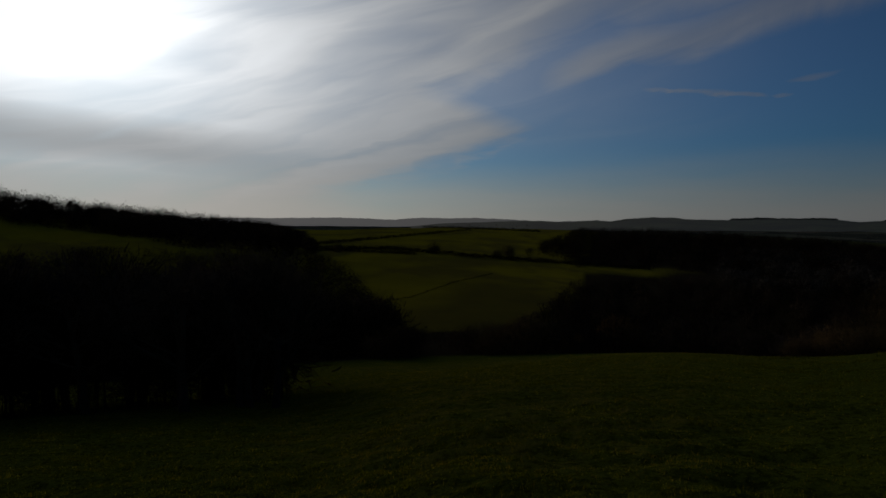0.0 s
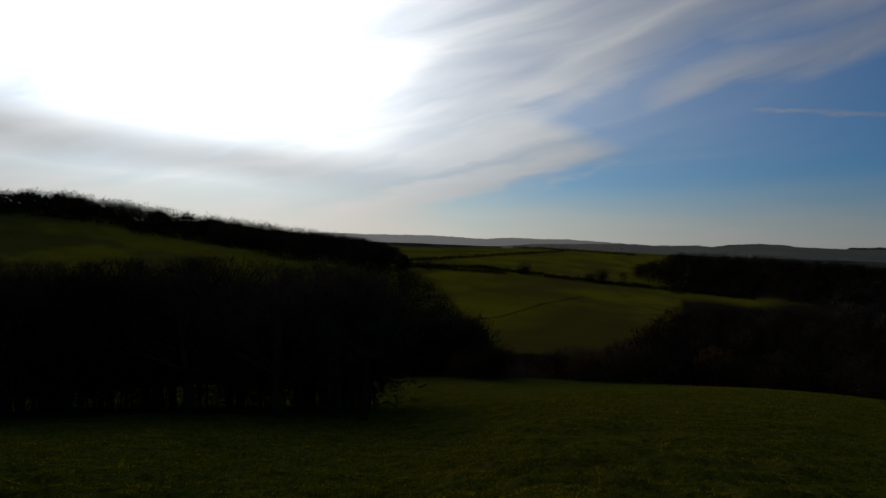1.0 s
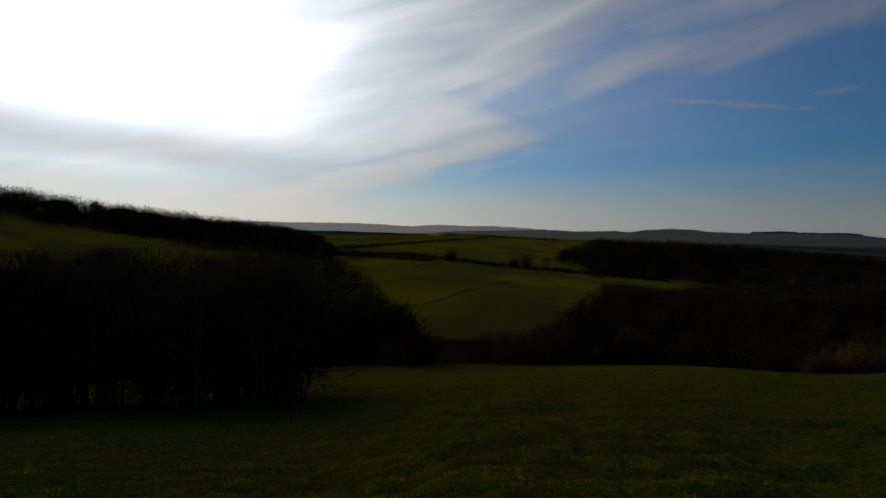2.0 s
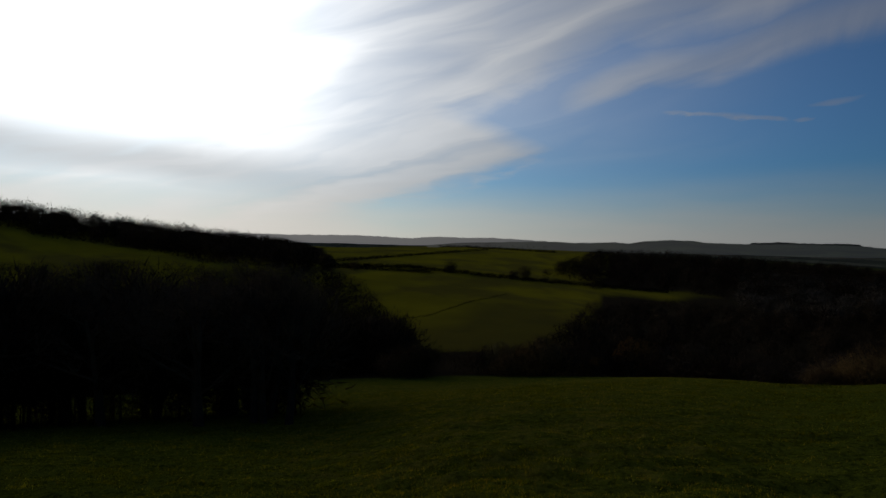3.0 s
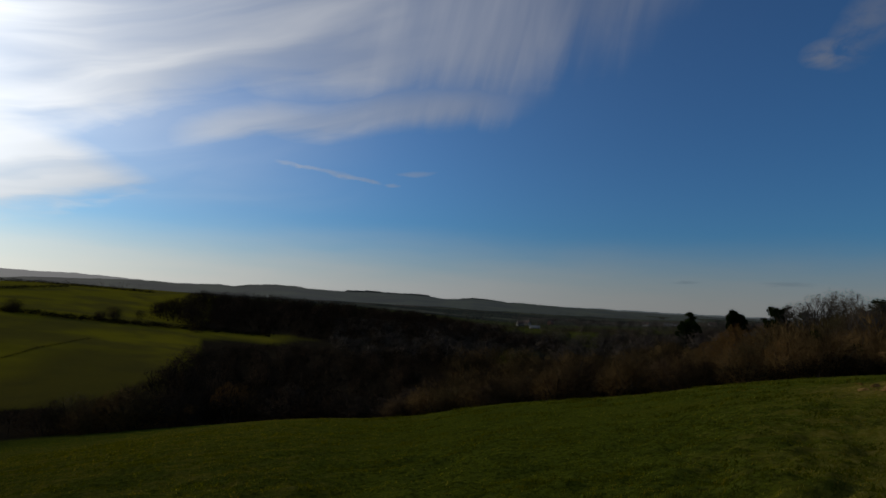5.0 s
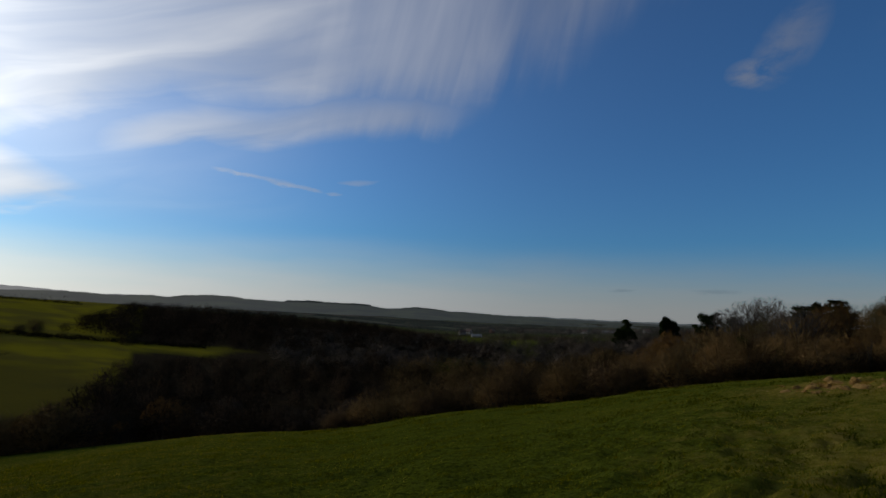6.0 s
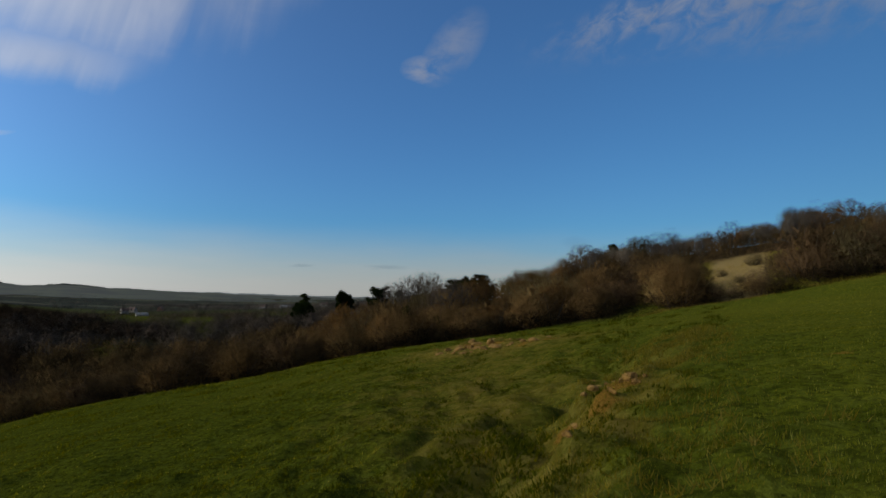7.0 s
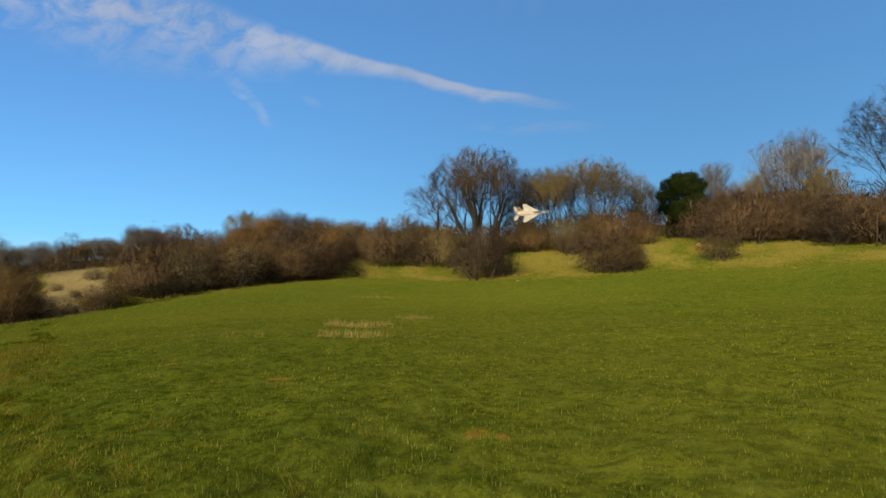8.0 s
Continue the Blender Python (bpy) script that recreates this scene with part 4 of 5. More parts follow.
def crowd(name, seed, spots, blades, width, mat, label, category, low=0.12):
    """Many plants in one mesh: spots of x, y, z, height, spread."""
    g = np.random.default_rng(seed)
    s = np.repeat(np.array(spots, float), blades, axis=0)
    k = len(s)
    d = g.normal(size=(k, 3))
    d /= np.linalg.norm(d, axis=1)[:, None]
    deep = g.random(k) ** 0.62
    f = 0.28 + 0.68 * deep
    lump = 1 + 0.20 * np.sin(d[:, 0] * 5 + s[:, 0]) * np.sin(d[:, 2] * 4 + s[:, 1])
    c = (low + 1) / 2
    rad = np.stack([s[:, 3] * s[:, 4], s[:, 3] * s[:, 4], s[:, 3] * (1 - low) / 2], 1) * (f * lump)[:, None]
    p = s[:, :3] + np.stack([np.zeros(k), np.zeros(k), s[:, 3] * c], 1) + d * rad
    t = d * 0.9 + g.normal(size=(k, 3)) * 0.35 + np.array([0, 0, 0.45])
    t /= np.linalg.norm(t, axis=1)[:, None]
    small = 1.5 - 0.85 * deep
    length = s[:, 3] * g.uniform(0.06, 0.15, k) * small
    side = np.cross(t, g.normal(size=(k, 3)))
    side /= np.linalg.norm(side, axis=1)[:, None]
    w = (width * 0.55 * s[:, 3] * g.uniform(0.6, 1.3, k) * small)[:, None]
    v = np.stack([p - side * w, p + side * w, p + t * length[:, None]], 1).reshape(-1, 3)
    # stems
    q = np.array(spots, float)
    m = len(q)
    tw = (q[:, 3] * 0.011)[:, None]
    across = np.stack([np.cos(np.arange(m) * 1.7), np.sin(np.arange(m) * 1.7), np.zeros(m)], 1)
    foot, head = q[:, :3] - [0, 0, 0.3], q[:, :3] + np.stack([np.zeros(m), np.zeros(m), q[:, 3] * 0.7], 1)
    stem = np.stack([foot - across * tw, foot + across * tw, head], 1).reshape(-1, 3)
    form = np.repeat(d * np.array([1, 1, 0.8]) + np.array([0, 0, 0.25]), 3, axis=0)
    v = np.concatenate([v, stem])
    form = np.concatenate([form, np.repeat(np.cross(across, [0, 0, 1.0]), 3, axis=0)])
    ob = mesh_object(name, v, 3, mat, form=form)
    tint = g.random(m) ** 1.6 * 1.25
    # twigs deeper inside are tinted darker, painting the crown's inner shade
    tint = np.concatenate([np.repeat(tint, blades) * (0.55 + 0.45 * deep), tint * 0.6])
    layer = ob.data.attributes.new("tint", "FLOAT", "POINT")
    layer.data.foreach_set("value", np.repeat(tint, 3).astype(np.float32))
    return tagged(ob, label, category, kind="stuff")


def spots_in(seed, count, az0, az1, r0, r1, top_az, top_el, hmin, hmax, spread=(0.34, 0.56), skip=None, full=False, short=0.86):
    rng = random.Random(seed)
    out = []
    while count > 0:
        count -= 1
        az, r = rng.uniform(az0, az1), math.sqrt(rng.uniform(r0 * r0, r1 * r1))
        if skip and skip(az, r):
            continue
        p = polar(az, r)
        limit = EYE + r * math.tan(radians(np.interp(az, top_az, top_el))) - p.z
        h = min(rng.uniform(hmin, hmax), limit * rng.uniform(short, 1.02))
        if full and 3 < limit < hmax:
            h = limit * rng.uniform(0.62, 0.96)
        if h > hmin * 0.35:
            out.append((p.x, p.y, p.z, h, rng.uniform(*spread)))
    return out


SKY_AZ = [8, 12, 20, 25, 30, 36, 43, 50, 58, 64, 67, 74, 78, 82, 86, 92, 95, 97.5, 101, 104, 108, 114, 120]
SKY_EL = [-7.6, -4.3, -4.0, -4.2, -3.6, -2.4, -3.3, -2.0, -0.7, 0.8, 1.9, 3.2, 3.8, 5.0, 5.5, 6.2, 7.0, 8.1, 7.5, 8.1, 10.2, 9.5, 9.5]
SCRUB = [("thicket", 6), ("thorn", 2), ("hazel", 1), ("russet", 1.5)]

# the copse in the pasture, and the valley wood behind it
COPSE = ([-50, -40, -35, -30, -24, -16, -12], [-1.8, -1.8, -1.2, -1.0, -1.8, -1.4, -1.6])
wood(1, 40, -52, -13.5, 40, 58, [("oak", 3), ("tall", 1)], *COPSE, None, "copse in the pasture", 9.5, 14, wide=(1.1, 1.5))
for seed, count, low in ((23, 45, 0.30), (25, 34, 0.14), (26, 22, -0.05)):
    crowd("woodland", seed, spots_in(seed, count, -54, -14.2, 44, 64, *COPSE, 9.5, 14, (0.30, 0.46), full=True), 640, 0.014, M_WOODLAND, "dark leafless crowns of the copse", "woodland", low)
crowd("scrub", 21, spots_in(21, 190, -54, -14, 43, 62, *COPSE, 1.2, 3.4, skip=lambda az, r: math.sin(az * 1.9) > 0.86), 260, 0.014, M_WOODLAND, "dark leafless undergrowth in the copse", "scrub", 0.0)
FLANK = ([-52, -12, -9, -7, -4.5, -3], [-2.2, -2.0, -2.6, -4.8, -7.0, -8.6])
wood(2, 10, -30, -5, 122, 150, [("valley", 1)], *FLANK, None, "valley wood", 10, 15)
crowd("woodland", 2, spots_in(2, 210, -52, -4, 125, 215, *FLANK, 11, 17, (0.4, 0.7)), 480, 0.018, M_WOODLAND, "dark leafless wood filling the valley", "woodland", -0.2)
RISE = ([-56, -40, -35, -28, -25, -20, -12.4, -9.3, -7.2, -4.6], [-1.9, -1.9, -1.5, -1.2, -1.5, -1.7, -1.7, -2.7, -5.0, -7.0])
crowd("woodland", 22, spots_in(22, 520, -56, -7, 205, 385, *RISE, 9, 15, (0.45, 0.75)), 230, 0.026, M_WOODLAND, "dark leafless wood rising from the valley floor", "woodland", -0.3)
FOOT = ([-14, 0, 6, 10, 16], [-8.7, -9.1, -8.6, -7.8, -5.5])
wood(3, 16, -13, 16, 5, 14, SCRUB, *FOOT, edge_at, "thicket below the pasture", 3.5, 7)
crowd("scrub", 3, spots_in(3, 220, -14, 30, 125, 185, *FOOT, 5, 9), 220, 0.014, M_WOODLAND, "dark leafless scrub below the pasture", "scrub")
# the wood along the far hill
HILLTOP = ([-52, -44, -39, -32, -24, -18, -14, -11.5], [3.4, 3.35, 3.95, 3.15, 1.8, 1.15, 0.35, -0.9])
slant = lambda az, r: r < np.interp(az, [-56, -40, -36, -33, -30, -27.5, -25.5, -23.5, -18, -11], [480, 468, 462, 452, 446, 436, 408, 385, 385, 385])
crowd("woodland", 4, spots_in(4, 1300, -56, -11.5, 385, 570, *HILLTOP, 9, 16, (0.44, 0.70), skip=slant, short=0.84), 210, 0.040, M_VALE, "leafless wood along the crest of the far hill", "woodland", -0.3)
crowd("scrub", 24, spots_in(24, 420, -56, -22, 440, 550, *HILLTOP, 4, 7, (0.5, 0.9), skip=slant), 130, 0.05, M_WOODLAND, "dark undergrowth of the wood on the far hill", "scrub", -0.5)
# the dark wood across the valley
ACROSS = ([7.5, 9, 12.4, 18.5, 23, 29, 33, 37, 41, 44], [-1.9, -1.0, 0.2, 0.2, -0.1, -0.5, -0.7, -1.5, -2.0, -2.2])
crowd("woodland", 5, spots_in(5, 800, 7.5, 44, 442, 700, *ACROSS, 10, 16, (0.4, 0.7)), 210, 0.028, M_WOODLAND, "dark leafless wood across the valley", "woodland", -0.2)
# the valley floor
FAR_SKY = ([24, 36, 44, 50, 56, 62, 72], [-1.5, -1.5, -0.6, -0.3, 0.0, 0.5, 1.9])
CLEARINGS = ((46.3, 640, 1.2, 70), (40.8, 420, 1.0, 35), (41.5, 740, 1.0, 45), (52.5, 745, 0.9, 40))
clearing = lambda az, r: any(abs(az - ca) < wa and abs(r - cr) < wr for ca, cr, wa, wr in CLEARINGS)
strip = lambda az, r: az < 22 and 390 < r < 442
wood(6, 36, 14, 62, 125, 190, [("valley", 4), ("russet", 1)], SKY_AZ, SKY_EL, None, "valley wood", 8, 13)
# one wood in two colours: its backlit left is painted with darker twigs
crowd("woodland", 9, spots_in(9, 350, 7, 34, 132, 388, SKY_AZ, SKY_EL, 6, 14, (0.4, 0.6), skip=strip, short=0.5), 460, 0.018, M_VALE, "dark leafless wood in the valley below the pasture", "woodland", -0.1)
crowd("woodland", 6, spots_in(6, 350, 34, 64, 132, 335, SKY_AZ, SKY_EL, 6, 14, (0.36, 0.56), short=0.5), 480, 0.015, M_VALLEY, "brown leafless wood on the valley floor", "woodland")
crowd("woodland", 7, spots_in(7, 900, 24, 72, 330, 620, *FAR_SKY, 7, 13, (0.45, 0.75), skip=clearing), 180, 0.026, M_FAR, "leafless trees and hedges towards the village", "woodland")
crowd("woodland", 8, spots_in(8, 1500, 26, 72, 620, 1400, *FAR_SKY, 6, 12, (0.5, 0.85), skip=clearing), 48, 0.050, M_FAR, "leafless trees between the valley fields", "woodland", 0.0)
# scrub along the edge of the pasture
glade = lambda az, r: 88.6 < az < 95.4 and r < 135 or 83.5 < az < 89 and 84 < r < 118
wood(8, 96, 26, 88, 3, 22, SCRUB, SKY_AZ, SKY_EL, edge_at, "scrub along the pasture", 3.0, 5.5, glade, wide=(0.9, 1.3))
wood(9, 54, 88, 114, 2, 14, SCRUB, SKY_AZ, SKY_EL, edge_at, "scrub along the pasture", 3.0, 6.0, glade, wide=(0.9, 1.3))
low_ground = lambda az, r: glade(az, r) or 70 < az < 89 and 80 < r < 114
wood(10, 80, 58, 108, 26, 120, [("russet", 4), ("oak", 1.5), ("willow", 2), ("ash", 2)], SKY_AZ, SKY_EL, edge_at, "wood on the slope", 7, 15, low_ground)
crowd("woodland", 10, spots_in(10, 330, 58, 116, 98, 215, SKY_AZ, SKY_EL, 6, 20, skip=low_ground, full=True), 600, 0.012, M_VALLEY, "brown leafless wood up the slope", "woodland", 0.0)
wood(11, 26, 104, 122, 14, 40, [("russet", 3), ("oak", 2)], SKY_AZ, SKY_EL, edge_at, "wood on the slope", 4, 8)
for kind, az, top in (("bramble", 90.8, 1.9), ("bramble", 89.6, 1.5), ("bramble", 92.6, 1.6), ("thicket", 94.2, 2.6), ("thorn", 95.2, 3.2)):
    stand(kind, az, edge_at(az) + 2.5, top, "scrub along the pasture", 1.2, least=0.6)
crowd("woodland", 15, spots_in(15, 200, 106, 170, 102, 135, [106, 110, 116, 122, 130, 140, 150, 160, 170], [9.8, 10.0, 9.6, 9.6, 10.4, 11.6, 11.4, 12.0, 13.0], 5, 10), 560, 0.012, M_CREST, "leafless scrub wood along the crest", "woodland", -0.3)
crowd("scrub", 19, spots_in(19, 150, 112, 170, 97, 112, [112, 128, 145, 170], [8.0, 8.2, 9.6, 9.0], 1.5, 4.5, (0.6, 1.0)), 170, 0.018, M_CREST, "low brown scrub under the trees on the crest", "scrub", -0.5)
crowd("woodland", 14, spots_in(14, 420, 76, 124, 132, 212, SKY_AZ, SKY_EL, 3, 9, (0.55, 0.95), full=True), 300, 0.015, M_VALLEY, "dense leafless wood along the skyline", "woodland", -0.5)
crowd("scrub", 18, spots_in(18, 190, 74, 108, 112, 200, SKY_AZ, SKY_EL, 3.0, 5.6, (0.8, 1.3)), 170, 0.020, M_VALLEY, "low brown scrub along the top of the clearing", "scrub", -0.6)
wood(18, 26, 70, 89, 84, 112, [("thicket", 3), ("hazel", 2), ("thorn", 1)], SKY_AZ, SKY_EL, None, "scrub along the pasture", 2.2, 4.2, wide=(1.0, 1.5))
for az, r, h in ((90.2, 84, 1.3), (91.6, 92, 1.0), (93.0, 86, 0.9), (94.1, 97, 1.6), (89.8, 98, 1.7)):
    plant("hazel", az, r, h, "bushes in the clearing", 1.3)
crowd("woodland", 16, spots_in(16, 60, 84, 99, 118, 137, [84, 88, 90, 94, 96, 99], [5.4, 5.2, 4.8, 5.2, 6.0, 7.0], 2.5, 6, (0.6, 1.0), full=True), 460, 0.014, M_VALLEY, "dense brown scrub at the top of the clearing", "scrub", -0.5)
for az in (79.5, 81.3, 83.0, 84.4, 86.2, 89.2, 91.5, 93.4, 95.0, 99.6, 101.8, 104.6, 110.3, 112.5, 115.5):
    stand("ash", az, 128 + 3 * (az % 5), float(np.interp(az, SKY_AZ, SKY_EL)) + 0.15 + 0.4 * (az % 1), "trees on the skyline", 1.5)
for k, az in enumerate((78.6, 80.4, 82.2, 85.3, 87.2, 90.3, 92.4, 94.2, 98.8, 100.6, 102.9, 106.0)):
    stand(("oak", "russet", "oak", "willow")[k % 4], az, 132 + 4 * (k % 3), float(np.interp(az, SKY_AZ, SKY_EL)) + (0.5, 1.0, 0.3, 0.8, 1.2)[k % 5], "trees on the skyline", 1.35)
for az, top in ((96.8, 8.3), (98, 8.0), (108.5, 10.5), (107.2, 9.8), (103, 8.3), (88, 6.1), (90, 6.0)):
    stand("ash", az, 112, top, "wood on the slope")

# ---- the crest above the bank ----
stand("beech", 127.0, 97, 16.6, "trees on the crest", 1.0)
stand("oak", 122.6, 98, 13.9, "trees on the crest", 1.1)
for kind, az, r, top in (("ash", 131.4, 102, 14.6), ("ash", 133.0, 106, 14.6), ("willow", 134.4, 98, 14.9), ("ash", 136.0, 104, 15.3),
                         ("willow", 137.8, 97, 15.2), ("ash", 139.2, 103, 14.2), ("ash", 129.8, 106, 12.2), ("ash", 147.3, 104, 14.2),
                         ("ash", 152.4, 101, 15.2), ("ash", 153.6, 104, 16.0), ("willow", 155.0, 99, 12.9), ("willow", 150.2, 104, 12.9),
                         ("ash", 165.0, 98, 16.0), ("ash", 120.0, 103, 10.6), ("ash", 118.0, 106, 10.2),
                         ("willow", 141.6, 101, 12.9), ("russet", 143.2, 103, 12.0), ("russet", 148.6, 100, 12.2)):
    stand(kind, az, r, top, "trees on the crest", 1.15)
stand("ash", 162.0, 99, 18.8, "trees on the crest", 1.25)
stand("yew", 144.9, 97, 13.8, "", 0.95)
CREST = ([112, 116, 120, 126, 131, 136, 140, 146, 152, 158, 166], [9.8, 9.8, 9.5, 9.2, 9.8, 10.2, 11.2, 11.0, 11.6, 11.4, 12])
wood(12, 48, 113, 145, 14, 26, [("thorn", 3), ("hazel", 2), ("thicket", 2)], *CREST, edge_at, "scrub on the crest", 2.6, 5.5, lambda az, r: 143 < az and r < 96, wide=(0.8, 1.1))
wood(13, 42, 146, 168, 16, 30, [("thorn", 5), ("bramble", 2)], *CREST, edge_at, "scrub on the crest", 3.5, 7.0, wide=(0.8, 1.1))
for kind, az, el, top, wide in (("bramble", 126.8, 4.5, 8.3, 0.95), ("bramble", 128.3, 4.8, 7.6, 0.8), ("bramble", 138.0, 5.0, 8.3, 1.1), ("bramble", 140.0, 5.1, 7.6, 1.0),
                                ("bramble", 147.5, 5.9, 8.4, 0.8), ("bramble", 117.8, 5.6, 8.9, 0.8), ("bramble", 121.2, 5.6, 8.4, 0.9), ("hazel", 123.4, 5.6, 8.8, 0.9),
                                ("bramble", 109.0, 4.2, 7.2, 1.0), ("bramble", 111.3, 4.5, 7.6, 1.0), ("thicket", 106.6, 3.9, 7.0, 1.1)):
    stand(kind, az, min(on_ray(az, el, 40), 96), top, "bushes on the bank", wide, least=0.5)
stand("ash", 127.2, 83, 9.6, "", 0.5, "slender pale birch rising from a bush")

# near-black twigs along the scrub's foot stand in for the shadow there
under = []
rng_under = random.Random(17)
for _ in range(460):
    az = rng_under.uniform(26, 116)
    if 88.8 < az < 95.2 and rng_under.random() < 0.8:
        continue
    q = polar(az, edge_at(az) + rng_under.uniform(0.0, 2.6))
    under.append((q.x, q.y, q.z - 0.1, rng_under.uniform(0.6, 1.5) * (1.6 if az > 58 else 1.0), rng_under.uniform(0.6, 1.0)))
crowd("undergrowth", 17, under, 240, 0.016, M_HEDGE_SHADE, "near-black twigs painting the shadow at the foot of the scrub", "undergrowth", 0.0)

# ---- evergreens towards the village, ivy ----
for kind, az, r, top, wide in (("yew", 54.7, 470, -0.25, 0.7), ("spire", 55.2, 474, 0.5, 1.2), ("yew", 58.5, 430, 0.95, 0.6), ("yew", 58.9, 436, 0.55, 0.7), ("pine", 61.9, 380, 1.40, 1.1), ("pine", 63.6, 370, 1.1, 0.9),
                               ("pine", 68.6, 290, 2.15, 1.25), ("pine", 69.8, 285, 2.45, 1.2), ("pine", 71.2, 280, 2.65, 1.25),
                               ("ash", 66.0, 190, 2.75, 1.4), ("ash", 64.9, 190, 2.2, 1.3), ("tall", 87.8, 150, 6.3, 0.6), ("spire", 82.8, 150, 5.5, 1.0)):
    stand(kind, az, r, top, "evergreens above the village" if kind in ("pine", "spire", "yew") else "trees on the slope", wide)
for az, top in ((64.4, -0.4), (67.0, -1.2)):
    stand("ivy", az, 78, top, "ivy-clad trunks")
for az, r, h in ((26.3, 92, 1.1), (29.6, 99, 2.2), (30.4, 101, 2.4)):
    plant("thorn", az, r, h, "", 1.1, label="small dark thorn bush standing in the pasture")

# ---- field hedges and trees across the valley ----


def hedge(seed, line, height, label="dark clipped field hedge in winter"):
    """A hedge along lines of sight to the valley side."""
    rng = random.Random(seed)
    spots = []
    for (a0, e0), (a1, e1) in zip(line, line[1:]):
        steps = int(abs(a1 - a0) / 0.11) + 2
        for k in range(steps):
            f = (k + rng.random()) / steps
            az, el = a0 + (a1 - a0) * f, e0 + (e1 - e0) * f
            p = polar(az, on_ray(az, el, 215))
            spots.append((p.x, p.y, p.z - 0.2, height * rng.uniform(0.7, 1.35), rng.uniform(0.6, 0.9)))
    ob = crowd("hedge", seed, spots, 120, 0.12, M_HEDGE_SHADE, label, "hedge", 0.0)
    ob["kind"] = ""
    del ob["kind"]


hedge(31, [(-12.0, -1.55), (-10.6, -1.43), (2.6, -0.19)], 2.6)
hedge(32, [(-12.0, -1.85), (-4.5, -2.0), (-1.1, -2.3), (6.1, -2.95), (18.4, -3.65)], 2.8)
hedge(33, [(-12.5, -2.0), (-6.0, -2.25), (-2.5, -2.45)], 2.4)
hedge(34, [(-13.0, 0.1), (-11.4, 0.12), (0.5, 0.03), (8.8, -0.34)], 3.0)
hedge(35, [(-7.0, -7.0), (-2.7, -6.3), (1.0, -5.0), (4.5, -4.2)], 0.8, "low dark line of a track across the field")
for az, el, h in ((-0.8, -2.35, 7.0), (-6.0 + 12, -2.7, 7.5), (5.0, -2.7, 5.0), (12.4, -3.5, 8.0), (-9.5, -2.2, 6)):
    plant("thorn", az, on_ray(az, el, 215), h, "field trees", 0.8, label="small dark leafless tree beside a field hedge")
stand("valley", -24.2, 520, 1.75, "", 1.1, "bare tree rising above the wood on the crest")
# tree belts on the far ridge
belt = []
rng_belt = random.Random(41)
for az0, az1, r, h, step in ((2.5, 6.5, 820, 6, 0.25), (40, 64, 1400, 9, 0.12), (44, 66, 2200, 12, 0.10)):
    az = az0
    while az < az1:
        p = polar(az, r * rng_belt.uniform(0.96, 1.04))
        belt.append((p.x, p.y, p.z - 0.5, h * rng_belt.uniform(0.6, 1.2), rng_belt.uniform(0.5, 0.9)))
        az += step * rng_belt.uniform(0.4, 1.6)
far_rng = random.Random(43)
for k in range(2300):
    az, r = far_rng.uniform(-14 if k < 1400 else 34, 68), math.exp(far_rng.uniform(math.log(900), math.log(2500)))
    if k > 1400 or vnoise(np.array([az / 2.5]), np.array([math.log(r) * 9]), 7)[0] > 0.1 + 0.5 * far_rng.random():
        p = polar(az, r)
        belt.append((p.x, p.y, p.z - 0.5, far_rng.uniform(5, 11), far_rng.uniform(0.5, 1.0)))
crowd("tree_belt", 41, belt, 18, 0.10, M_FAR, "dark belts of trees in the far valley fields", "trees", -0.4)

# ---- grass ----


def blade_build(greens, pale):
    def build(n):
        geo = n.add("ShaderNodeNewGeometry")
        r = geo.outputs["Random Per Island"]
        patch = n.noise(geo.outputs["Position"], 1.6, 5.0, 0.7)
        fine = n.noise(geo.outputs["Position"], 7.5, 4.0, 0.7)
        col = n.mix(r, greens[0], greens[1])
        col = n.mix(n.step(patch, 0.40, 0.66), col, greens[2])
        col = n.mix(n.m("MULTIPLY", n.step(fine, 0.44, 0.60), 0.9), col, greens[0])
        col = n.mix(n.m("MULTIPLY", n.step(r, 0.86, 0.97), pale[3]), col, pale[:3] + (1.0,))
        return shaped(n, col, 0.75, 0.47, 0.8)
    return build


M_GRASS = material("grass_blades", blade_build((rgb(0.024, 0.039, 0.004), rgb(0.089, 0.109, 0.011), rgb(0.141, 0.147, 0.020)), (0.26, 0.26, 0.08, 0.55)))
M_TUFT = material("tussock_blades", blade_build((rgb(0.026, 0.036, 0.003), rgb(0.050, 0.062, 0.005), rgb(0.078, 0.080, 0.008)), (0.14, 0.11, 0.04, 0.2)))
M_STRAW = material("straw_stalks", blade_build((rgb(0.20, 0.14, 0.05), rgb(0.32, 0.24, 0.10), rgb(0.27, 0.20, 0.08)), (0.45, 0.37, 0.20, 0.6)))
M_DRYGRASS = material("dry_grass_blades", blade_build((rgb(0.080, 0.068, 0.012), rgb(0.178, 0.146, 0.032), rgb(0.142, 0.118, 0.024)), (0.28, 0.23, 0.08, 0.3)))


def heights_at(x, y):
    """Height of the ground at many places."""
    a = (np.degrees(np.arctan2(x, y)) + 52) % 360 - 52
    r = np.maximum(np.hypot(x, y), GR[0])
    i = np.clip(np.searchsorted(GAZ, a) - 1, 0, len(GAZ) - 2)
    j = np.clip(np.searchsorted(GR, r) - 1, 0, len(GR) - 2)
    fa = (a - GAZ[i]) / (GAZ[i + 1] - GAZ[i])
    fr = (r - GR[j]) / (GR[j + 1] - GR[j])
    return (GZ[i, j] * (1 - fr) + GZ[i, j + 1] * fr) * (1 - fa) + (GZ[i + 1, j] * (1 - fr) + GZ[i + 1, j + 1] * fr) * fa


